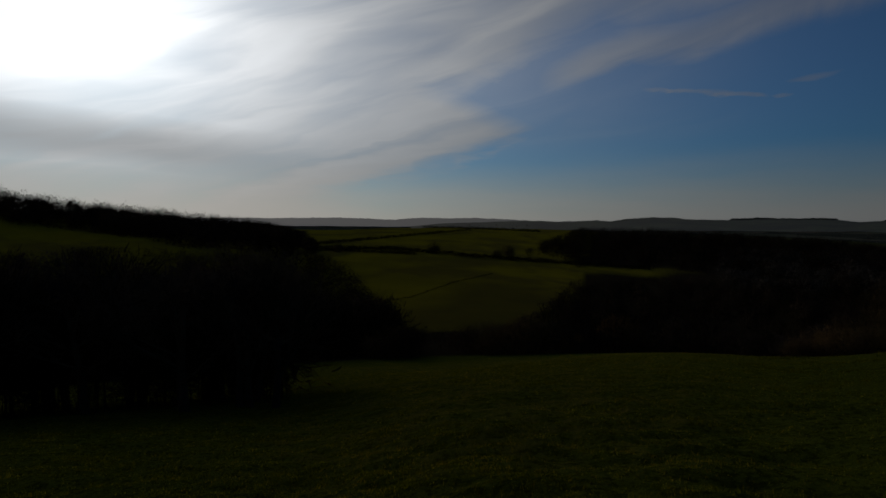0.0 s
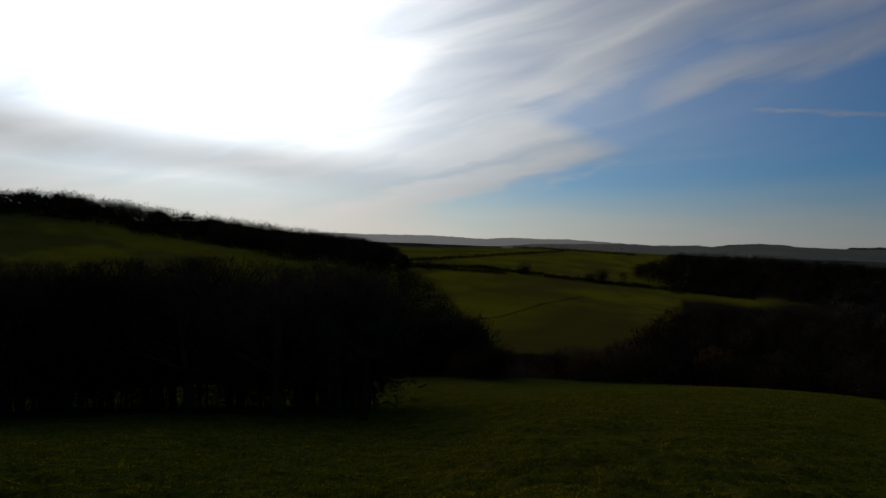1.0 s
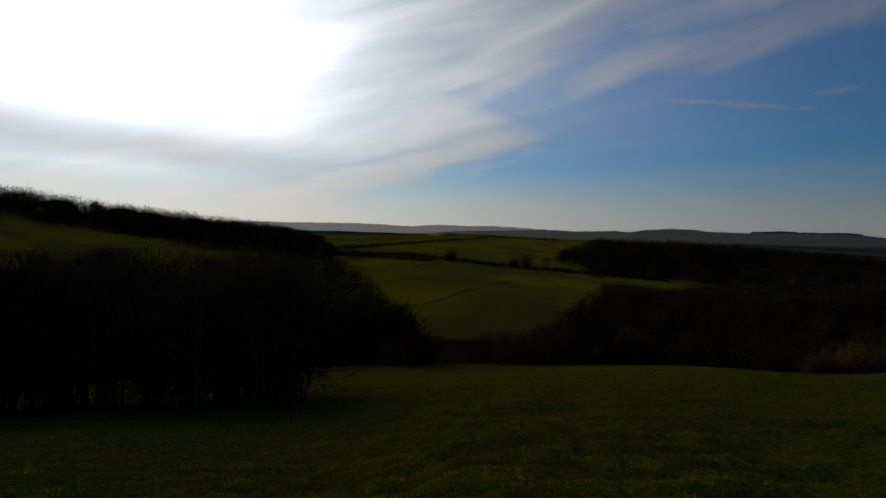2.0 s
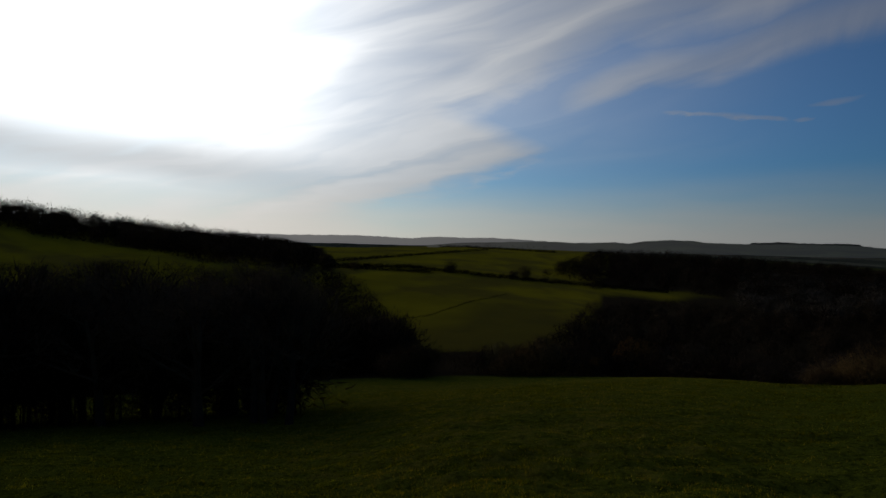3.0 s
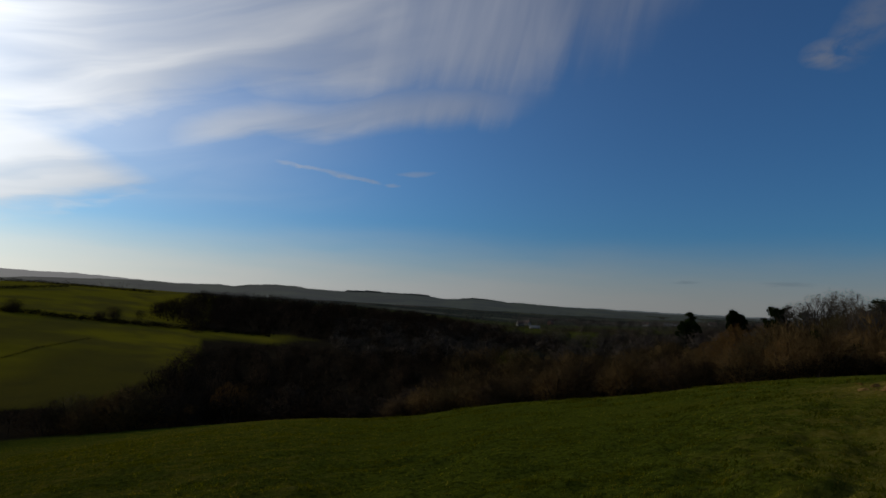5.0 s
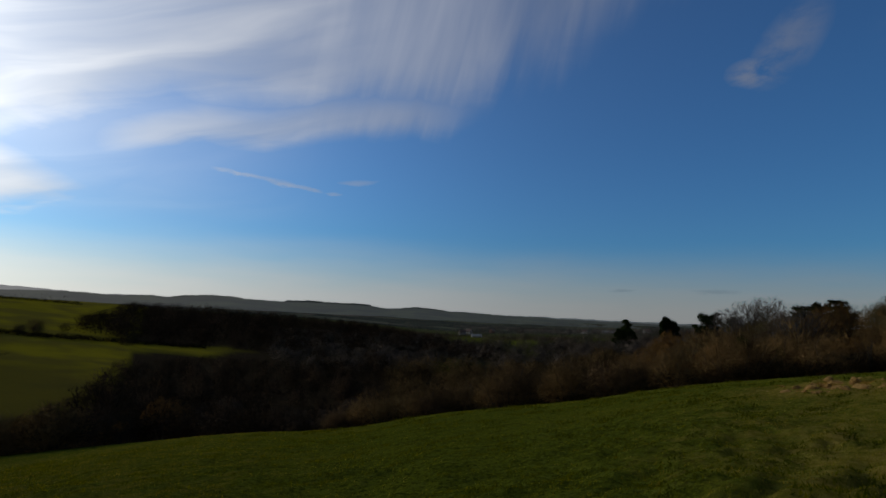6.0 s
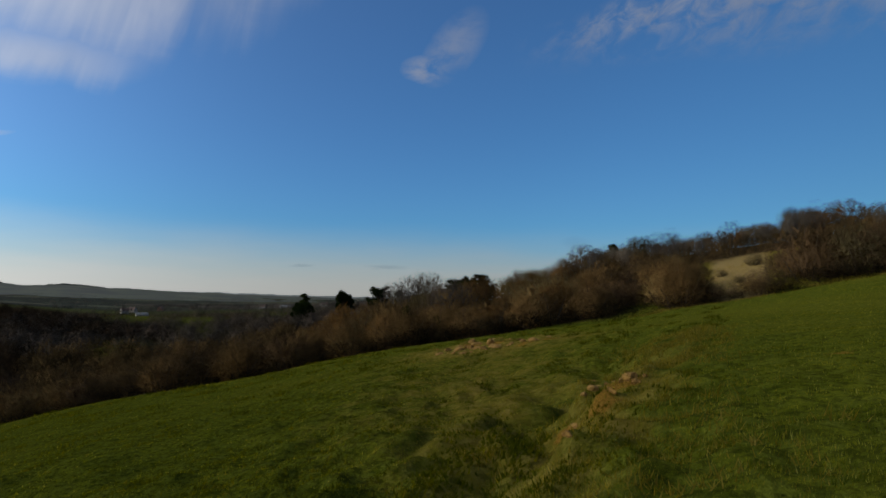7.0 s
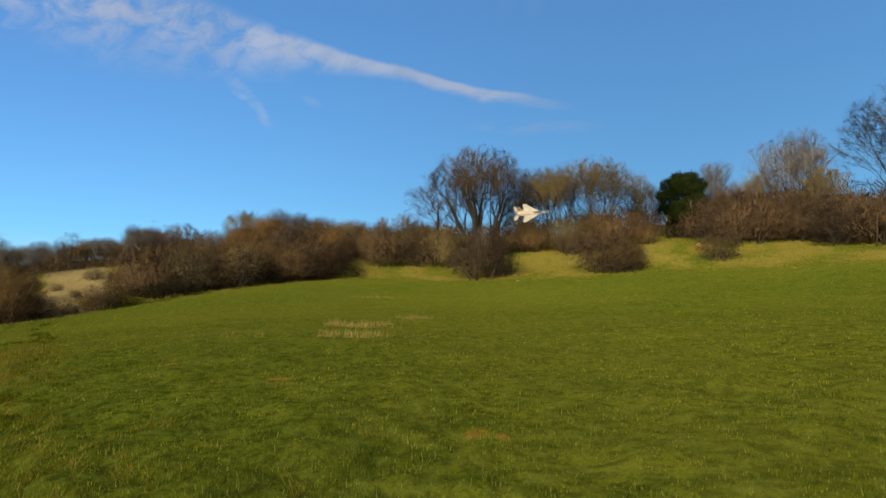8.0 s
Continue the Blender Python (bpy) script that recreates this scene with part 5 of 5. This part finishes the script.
def blades(name, g, x, y, h, w, mat, label, category, lean=0.45, kind="stuff", least=0.0):
    k = len(x)
    z = heights_at(x, y)
    a = g.uniform(0, 2 * np.pi, k)
    b = g.uniform(0, 2 * np.pi, k)
    base = np.stack([x, y, z - 0.012], 1)
    side = np.stack([np.cos(a), np.sin(a), np.zeros(k)], 1) * (w / 2)[:, None]
    tilt = g.uniform(least, lean, k)
    tip = base + np.stack([np.cos(b) * tilt, np.sin(b) * tilt, np.sqrt(1 - np.minimum(tilt, 0.97) ** 2)], 1) * h[:, None]
    v = np.stack([base - side, base + side, tip], 1).reshape(-1, 3)
    e = 0.22
    slope = np.stack([-(heights_at(x + e, y) - heights_at(x - e, y)) / (2 * e), -(heights_at(x, y + e) - heights_at(x, y - e)) / (2 * e), np.full(k, 0.9)], 1)
    slope /= np.linalg.norm(slope, axis=1)[:, None]
    return tagged(mesh_object(name, v, 3, mat, form=np.repeat(slope, 3, axis=0)), label, category, kind=kind)


def make_grass():
    g = np.random.default_rng(3)
    k = 680000
    az = g.uniform(-50, 166, k)
    r = 2.6 * np.exp(g.random(k) ** 1.05 * math.log(112 / 2.6))
    keep = r < around(az, EDGE_R) - 1.0
    az, r = az[keep], r[keep]
    x, y = r * np.sin(np.radians(az)), r * np.cos(np.radians(az))
    clump = 0.58 + 0.46 * vnoise(x / 0.16, y / 0.16, 6) + 0.26 * vnoise(x / 0.6, y / 0.6, 9)
    keep = g.random(len(x)) < 0.25 + 0.85 * clump
    az, r, x, y, clump = az[keep], r[keep], x[keep], y[keep], clump[keep]
    h = 0.046 * (0.35 + np.clip(clump, 0, 1.5) ** 1.5) * (1 + r / 200) * g.uniform(0.6, 1.3, len(x))
    w = 0.0050 * (1 + r / 5) * g.uniform(0.7, 1.3, len(x))
    d = bank_offset(az, r)
    # first term: dry blades mixed in to paint the glow of backlit pasture
    tan = 0.75 * np.exp(-((az - 4) / 26) ** 4) * np.clip(vnoise(x / 1.6, y / 1.2, 29) + 0.6, 0, 1)
    tan += 0.85 * np.clip(1 - np.abs(az - 72) / 28, 0, 1) * np.clip(vnoise(x / 1.6, y / 0.9, 27) + 0.25, 0, 1)
    dry = (tan + np.exp(-((d - 0.3) / 1.1) ** 2) * np.exp(-((r - 13) / 10) ** 2) * np.clip(vnoise(x / 0.9, y / 0.7, 28) + 0.35, 0, 1) + 0.9 * np.exp(-((r - 42) / 5) ** 2) * np.exp(-((az - 73) / 7) ** 2)) > g.random(len(x)) * 1.5
    blades("grass", g, x[~dry], y[~dry], h[~dry], w[~dry], M_GRASS, "short green pasture grass in sun", "grass")
    blades("dry_grass", g, x[dry], y[dry], h[dry] * 1.3, w[dry], M_DRYGRASS, "yellowed rough grass along the bank", "grass")
    # rough grass on the bank beyond
    k = 34000
    ba = g.uniform(84, 167, k)
    br = around(ba, EDGE_R) + g.uniform(-1.5, 30, k)
    bx, by = br * np.sin(np.radians(ba)), br * np.cos(np.radians(ba))
    kept = vnoise(bx / 2.2, by / 2.2, 15) > g.uniform(-1.2, 0.7, k)
    bx, by = bx[kept], by[kept]
    ba = ba[kept]
    yellow = (vnoise(bx / 5, by / 5, 16) + g.normal(size=len(bx)) * 0.5 > -0.25) | ((ba > 88.5) & (ba < 95.5) & (g.random(len(bx)) < 0.8))
    straw = yellow & (ba > 88) & (ba < 96) & (g.random(len(bx)) < 0.45)
    for pick_ones, mat, name in ((yellow & ~straw, M_DRYGRASS, "dry_grass"), (straw, M_STRAW, "dry_grass"), (~yellow, M_GRASS, "rough_grass")):
        k = int(pick_ones.sum())
        blades(name, g, bx[pick_ones], by[pick_ones], g.uniform(0.08, 0.26, k), np.full(k, 0.08), mat, "rough yellow-green grass on the bank", "grass", 0.6)
    # tufts of long dry grass on the lip of the bank
    m = 560
    lr = g.uniform(4, 27, m)
    lx = (np.interp(lr, BANK_R, BANK_AZ) + np.degrees(g.normal(0.3, 0.9, m) / lr))
    size = g.uniform(0.05, 0.13, m) * (1 + lr / 30)
    s = np.repeat(size, 22)
    cx = np.repeat(lr * np.sin(np.radians(lx)), 22) + g.normal(size=len(s)) * s * 0.9
    cy = np.repeat(lr * np.cos(np.radians(lx)), 22) + g.normal(size=len(s)) * s * 0.9
    blades("dry_tussocks", g, cx, cy, s * g.uniform(0.5, 1.3, len(s)), 0.13 * s, M_DRYGRASS, "tufts of long yellowed grass on the bank", "grass", 0.9, least=0.2)
    # rank darker tussocks
    n = 6500
    ta = g.uniform(-50, 166, n)
    tr = 6 * np.exp(g.random(n) * math.log(80 / 6))
    keep = (tr < around(ta, EDGE_R) - 2) & (ta < 92) & (vnoise(tr * np.sin(np.radians(ta)) / 2.6, tr * np.cos(np.radians(ta)) / 1.0, 18) > -0.15)
    ta, tr = ta[keep], tr[keep]
    per = 26
    hollow = np.exp(-((bank_offset(ta, tr) + 1.3) / 0.8) ** 2) * np.exp(-((tr - 12) / 9) ** 2)
    size = 0.085 * (1 + tr / 18) * g.uniform(0.6, 1.6, len(ta)) * (1 + 0.9 * hollow)
    cx = np.repeat(tr * np.sin(np.radians(ta)), per)
    cy = np.repeat(tr * np.cos(np.radians(ta)), per)
    s = np.repeat(size, per)
    cx, cy = cx + g.normal(size=len(cx)) * s * 1.3, cy + g.normal(size=len(cx)) * s * 0.55
    blades("tussocks", g, cx, cy, s * g.uniform(0.25, 0.65, len(cx)), 0.24 * s, M_TUFT, "dark green tussocks of rank grass", "grass", 0.92, least=0.3)


make_grass()


def straw_patch(seed, az0, az1, el0, el1, count, height):
    """A patch of standing straw between lines of sight."""
    g = np.random.default_rng(seed)
    r0, r1 = on_ray((az0 + az1) / 2, el0), on_ray((az0 + az1) / 2, el1)
    count *= 2
    u, v = g.random(count), g.random(count)
    az = az0 + (az1 - az0) * u
    r = r0 + (r1 - r0) * v
    x, y = r * np.sin(np.radians(az)), r * np.cos(np.radians(az))
    keep = vnoise(x / 0.5, y / 0.5, seed) > 1.8 * np.abs(u - 0.5) ** 1.5 + 1.5 * np.abs(v - 0.5) ** 1.5 - 0.35 + g.normal(size=count) * 0.35
    x, y = x[keep], y[keep]
    k = len(x)
    blades("straw_patch", g, x, y, height * g.uniform(0.35, 1.0, k) * g.uniform(0.6, 1.2, k), np.full(k, 0.016), M_STRAW, "patch of pale dry stalks standing in the grass", "dry grass", 0.7, "stuff")


straw_patch(51, 112.2, 119.2, -1.2, -0.35, 420, 0.26)
straw_patch(52, 112.8, 119.0, -0.05, 0.45, 520, 0.34)
straw_patch(53, 119.0, 122.6, 0.75, 1.0, 260, 0.36)
straw_patch(54, 115.0, 119.0, 2.6, 2.8, 160, 0.35)
straw_patch(55, 103.8, 105.2, -1.0, -0.6, 26, 0.24)
straw_patch(56, 106.6, 108.2, -1.0, -0.6, 26, 0.22)

# ---- stones ----


def stone_build(n):
    p = n.add("ShaderNodeTexCoord").outputs["Object"]
    f = n.noise(p, 3.0, 5.0, 0.65)
    r = n.add("ShaderNodeObjectInfo").outputs["Random"]
    col = n.mix(n.step(f, 0.35, 0.65), rgb(0.098, 0.052, 0.010), rgb(0.27, 0.156, 0.042))
    col = n.mix(n.m("MULTIPLY", r, 0.6), col, rgb(0.30, 0.186, 0.062))
    return principled(n, col, 0.9, f, 0.7, 0.08, spec=0.1)


M_STONE = material("limestone", stone_build)
stones = []


def stone(az, r, size, group):
    k = rng_stone.randrange(4)
    p = polar(az, r, -size * 0.08)
    m = Matrix.Translation(p) @ Euler((rng_stone.uniform(-0.3, 0.3), rng_stone.uniform(-0.3, 0.3), rng_stone.uniform(0, 6.28))).to_matrix().to_4x4()
    s = Matrix.Diagonal((size * rng_stone.uniform(0.8, 1.5), size * rng_stone.uniform(0.7, 1.1), size * rng_stone.uniform(0.6, 1.0), 1))
    if k >= len(stones):
        k = len(stones)
        bm = bmesh.new()
        bmesh.ops.create_icosphere(bm, subdivisions=2, radius=0.5)
        for v in bm.verts:
            d = noise.noise(v.co * 2.2 + Vector((k * 9, 0, 0))) * 0.55 + noise.noise(v.co * 5 + Vector((0, k * 7, 0))) * 0.34
            v.co *= 1 + d
            v.co.z = max(v.co.z, -0.3)
        me = bpy.data.meshes.new("stone")
        bm.to_mesh(me)
        bm.free()
        me.materials.append(M_STONE)
        stones.append(me)
    ob = new("stone", stones[k])
    ob.matrix_basis = m @ s
    tagged(ob, "weathered pale brown stone half sunk in the turf", "stone", group)


rng_stone = random.Random(8)
for _ in range(58):
    stone(rng_stone.gauss(71.4, 2.3), rng_stone.uniform(38, 45), rng_stone.choice((0.14, 0.18, 0.24, 0.32, 0.42, 0.58)), "stones on the brow")
for az, el, size in ((81.0, -7.4, 0.30), (81.6, -7.1, 0.22), (82.3, -6.9, 0.25), (83.0, -6.6, 0.18), (83.8, -6.4, 0.24), (84.3, -6.3, 0.30), (84.8, -6.5, 0.16),
                     (82.6, -7.4, 0.16), (80.4, -7.8, 0.18), (79.6, -10.6, 0.14), (79.0, -11.2, 0.12), (81.2, -6.6, 0.14), (85.5, -6.0, 0.12)):
    stone(az, on_ray(az, el), size * 0.95, "stones on the bank")
for az, el, size in ((127.9, 4.6, 0.35), (129.0, 4.7, 0.5), (130.0, 4.8, 0.35), (131.2, 4.9, 0.3), (112.3, 4.9, 0.4), (113.4, 5.1, 0.5), (114.2, 5.0, 0.35),
                     (146.0, 7.2, 0.5), (146.6, 7.1, 0.6), (147.1, 7.0, 0.4), (148.9, 6.3, 0.4), (153.0, 5.0, 0.3), (130.3, 4.3, 0.25)):
    stone(az, min(on_ray(az, el, 30), 105), size * 1.5, "stones on the far bank")

# ---- houses in the valley ----


def paint_build(a, b, scale):
    def build(n):
        p = n.add("ShaderNodeTexCoord").outputs["Object"]
        f = n.noise(p, scale, 4.0, 0.6)
        return principled(n, n.mix(f, a, b), 0.8, f, 0.2, 0.02)
    return build


M_RENDER = material("pale_render", paint_build(rgb(0.30, 0.28, 0.24), rgb(0.40, 0.38, 0.33), 0.8))
M_BRICK = material("red_brick_wall", paint_build(rgb(0.20, 0.09, 0.06), rgb(0.30, 0.15, 0.10), 1.5))
M_TILES = material("roof_tiles", paint_build(rgb(0.10, 0.065, 0.05), rgb(0.17, 0.11, 0.085), 1.5))
M_PALEROOF = material("pale_sheet_roof", paint_build(rgb(0.20, 0.20, 0.19), rgb(0.28, 0.28, 0.27), 0.6))
M_PANE = material("window_glass", lambda n: principled(n, rgb(0.02, 0.025, 0.03), 0.08, spec=0.5))


def box(bm, x0, x1, y0, y1, z0, z1):
    v = [bm.verts.new((x, y, z)) for z in (z0, z1) for y in (y0, y1) for x in (x0, x1)]
    for f in ((0, 2, 3, 1), (4, 5, 7, 6), (0, 1, 5, 4), (2, 6, 7, 3), (0, 4, 6, 2), (1, 3, 7, 5)):
        bm.faces.new([v[i] for i in f])


def part(name, bm, mat, parent, label=""):
    me = bpy.data.meshes.new(name)
    bm.normal_update()
    bm.to_mesh(me)
    bm.free()
    me.materials.append(mat)
    ob = new(name, me)
    ob.parent = parent
    if label:
        ob["label"] = label
    return ob


def house(az, el, length, depth, eaves, ridge, turn, wall, roof, label, lo=680.0):
    root = new("house")
    p = polar(az, min(on_ray(az, el, lo), 1150.0), -1.2)
    root.matrix_basis = Matrix.Translation(p) @ Matrix.Rotation(radians(turn - az), 4, "Z")
    x, y = length / 2, depth / 2
    bm = bmesh.new()
    box(bm, -x, x, -y, y, 0, eaves)
    for sx in (-x, x):
        bm.faces.new([bm.verts.new(q) for q in ((sx, -y, eaves), (sx, y, eaves), (sx, 0, ridge))])
    part("wall", bm, wall, root)
    bm = bmesh.new()
    for s in (-1, 1):
        lower, upper = (s * (y + 0.4), eaves - 0.25), (0, ridge + 0.12)
        v = [bm.verts.new((sx, q[0], q[1] + dz)) for dz in (0, 0.18) for sx in (-x - 0.3, x + 0.3) for q in (lower, upper)]
        for f in ((0, 1, 3, 2), (4, 6, 7, 5), (0, 2, 6, 4), (1, 5, 7, 3), (0, 4, 5, 1), (2, 3, 7, 6)):
            bm.faces.new([v[i] for i in f])
    r = part("roof", bm, roof, root)
    if ridge > 6:
        bm = bmesh.new()
        box(bm, x - 1.6, x - 0.8, -0.4, 0.4, ridge - 0.8, ridge + 1.2)
        part("chimney", bm, M_BRICK, r)
    count = max(2, int(length / 3.2))
    for z in ([1.0, 3.6] if eaves > 4.4 else [1.0]):
        for k in range(count):
            cx = -x + length * (k + 0.5) / count
            bm = bmesh.new()
            box(bm, cx - 0.6, cx + 0.6, -y - 0.06, -y + 0.05, z, z + 1.2)
            win = part("window", bm, M_RENDER, root, "white window frame")
            bm = bmesh.new()
            box(bm, cx - 0.5, cx + 0.5, -y - 0.09, -y - 0.063, z + 0.1, z + 1.1)
            part("pane", bm, M_PANE, win)
    tagged(root, label, "house", "village houses")


house(40.7, -1.55, 9, 7, 5.0, 8.2, 20, M_RENDER, M_TILES, "white rendered village house with a tiled roof")
house(41.3, -1.50, 10, 7, 5.2, 8.5, -35, M_RENDER, M_TILES, "white rendered village house with a tiled roof")
house(42.0, -1.75, 13, 7, 3.0, 5.2, 10, M_RENDER, M_PALEROOF, "long low white building with a pale roof")
house(43.4, -1.3, 9, 7, 5.0, 8.0, 60, M_BRICK, M_TILES, "red brick village house under a tiled roof")
house(53.6, -0.75, 22, 9, 4.0, 6.0, 5, M_RENDER, M_PALEROOF, "long pale building with a low sheet roof")
house(51.6, -0.9, 10, 8, 5.0, 8.2, -20, M_RENDER, M_TILES, "white rendered village house with a tiled roof")
house(56.9, -0.15, 12, 8, 5.0, 8.4, 15, M_RENDER, M_TILES, "white rendered village house with a tiled roof")
house(60.4, 0.2, 11, 8, 5.0, 8.4, -15, M_BRICK, M_TILES, "red brick village house under a tiled roof")
house(55.0, -2.0, 5, 4, 2.6, 4.6, 30, M_RENDER, M_TILES, "small white cottage among bare trees", 250.0)

# ---- the model aeroplane ----


def foam_build(a, b):
    def build(n):
        p = n.add("ShaderNodeTexCoord").outputs["Object"]
        f = n.noise(p, 7.0, 4.0, 0.6)
        return principled(n, n.mix(n.step(f, 0.35, 0.7), a, b), 0.6, f, 0.1, 0.004)
    return build


M_FOAM = material("cream_foam", foam_build(rgb(0.33, 0.285, 0.20), rgb(0.42, 0.37, 0.28)))
M_CAMO = material("ochre_foam", foam_build(rgb(0.42, 0.30, 0.12), rgb(0.62, 0.50, 0.26)))
M_CANOPY = material("dark_canopy", lambda n: principled(n, rgb(0.02, 0.02, 0.025), 0.15, spec=0.5))
M_NOZZLE = material("grey_nozzle", lambda n: principled(n, rgb(0.10, 0.10, 0.11), 0.5))


def plate(points, thick, place=None):
    """A flat foam sheet with softened edges, from its outline in x, y."""
    bm = bmesh.new()
    cx, cy = sum(p[0] for p in points) / len(points), sum(p[1] for p in points) / len(points)
    rings = []
    for z, f in ((-thick / 2, 0.985), (0, 1.0), (thick / 2, 0.985)):
        rings.append([bm.verts.new((cx + (x - cx) * f, cy + (y - cy) * f, z)) for x, y in points])
    k = len(points)
    for a, b in zip(rings, rings[1:]):
        for i in range(k):
            bm.faces.new((a[i], a[(i + 1) % k], b[(i + 1) % k], b[i]))
    bm.faces.new(rings[0][::-1])
    bm.faces.new(rings[-1])
    if place is not None:
        bm.transform(place)
    bmesh.ops.recalc_face_normals(bm, faces=bm.faces)
    return bm


def hull(stations, sides=12):
    """A lofted body along x: stations of x, half width, half height, z."""
    bm = bmesh.new()
    rings = []
    for x, w, h, z in stations:
        rings.append([bm.verts.new((x, w * math.cos(2 * math.pi * k / sides), z + h * math.sin(2 * math.pi * k / sides))) for k in range(sides)])
    for a, b in zip(rings, rings[1:]):
        for i in range(sides):
            bm.faces.new((a[i], a[(i + 1) % sides], b[(i + 1) % sides], b[i]))
    bm.faces.new(rings[0][::-1])
    bm.faces.new(rings[-1])
    bmesh.ops.recalc_face_normals(bm, faces=bm.faces)
    return bm


def model_jet(az, el, d, pitch, bank):
    root = new("model_aeroplane")
    view = toward(az, el)
    right = view.cross(Vector((0, 0, 1))).normalized()
    up = right.cross(view)
    nose = (right * math.cos(pitch) + up * math.sin(pitch)).normalized()
    top = (-view * math.cos(bank) + up * math.sin(bank))
    top = (top - nose * top.dot(nose)).normalized()
    wing = top.cross(nose)
    m = Matrix((nose, wing, top)).transposed().to_4x4()
    root.matrix_basis = Matrix.Translation(Vector((0, 0, EYE)) + view * d) @ m
    part("fuselage", hull([(0.52, 0.004, 0.004, -0.004), (0.42, 0.018, 0.016, 0), (0.28, 0.036, 0.032, 0.004), (0.12, 0.052, 0.036, 0.006),
                           (-0.10, 0.066, 0.034, 0.004), (-0.30, 0.060, 0.030, 0.002), (-0.40, 0.046, 0.022, 0)]), M_FOAM, root)
    part("canopy", hull([(0.30, 0.004, 0.004, 0.034), (0.25, 0.020, 0.022, 0.034), (0.17, 0.026, 0.030, 0.036), (0.08, 0.016, 0.014, 0.040), (0.03, 0.004, 0.004, 0.040)], 10), M_CANOPY, root, "glossy dark canopy")
    for s in (-1, 1):
        part("wing", plate([(0.22, s * 0.045), (-0.16, s * 0.27), (-0.24, s * 0.27), (-0.20, s * 0.05)], 0.012), M_FOAM, root)
        part("tailplane", plate([(-0.30, s * 0.05), (-0.42, s * 0.20), (-0.50, s * 0.20), (-0.44, s * 0.045)], 0.008), M_FOAM, root)
        tilt = Matrix.Translation((0, s * 0.075, 0.02)) @ Matrix.Rotation(radians(90 - s * 14), 4, "X")
        part("fin", plate([(-0.20, 0.0), (-0.33, 0.15), (-0.42, 0.15), (-0.38, 0.0)], 0.008, tilt), M_CAMO, root, "ochre painted tail fin")
        nz = hull([(-0.36, 0.026, 0.022, 0), (-0.44, 0.028, 0.024, 0), (-0.47, 0.022, 0.018, 0)], 10)
        nz.transform(Matrix.Translation((0, s * 0.034, -0.004)))
        part("nozzle", nz, M_NOZZLE, root, "dark grey exhaust nozzle")
        part("intake", hull([(0.10, 0.020, 0.020, -0.012), (-0.10, 0.026, 0.024, -0.012), (-0.30, 0.024, 0.020, -0.008)], 8) if s > 0 else
             hull([(0.10, 0.020, 0.020, -0.013), (-0.10, 0.026, 0.024, -0.013), (-0.30, 0.024, 0.020, -0.009)], 8), M_CAMO, root, "ochre air intake")
    for ob, s in zip([o for o in root.children if o.name.startswith("intake")], (-1, 1)):
        ob.location.y = s * 0.055
    tagged(root, "cream foam model jet flying over the field", "model aeroplane")


model_jet(131.6, 10.55, 17.5, radians(2), radians(22))
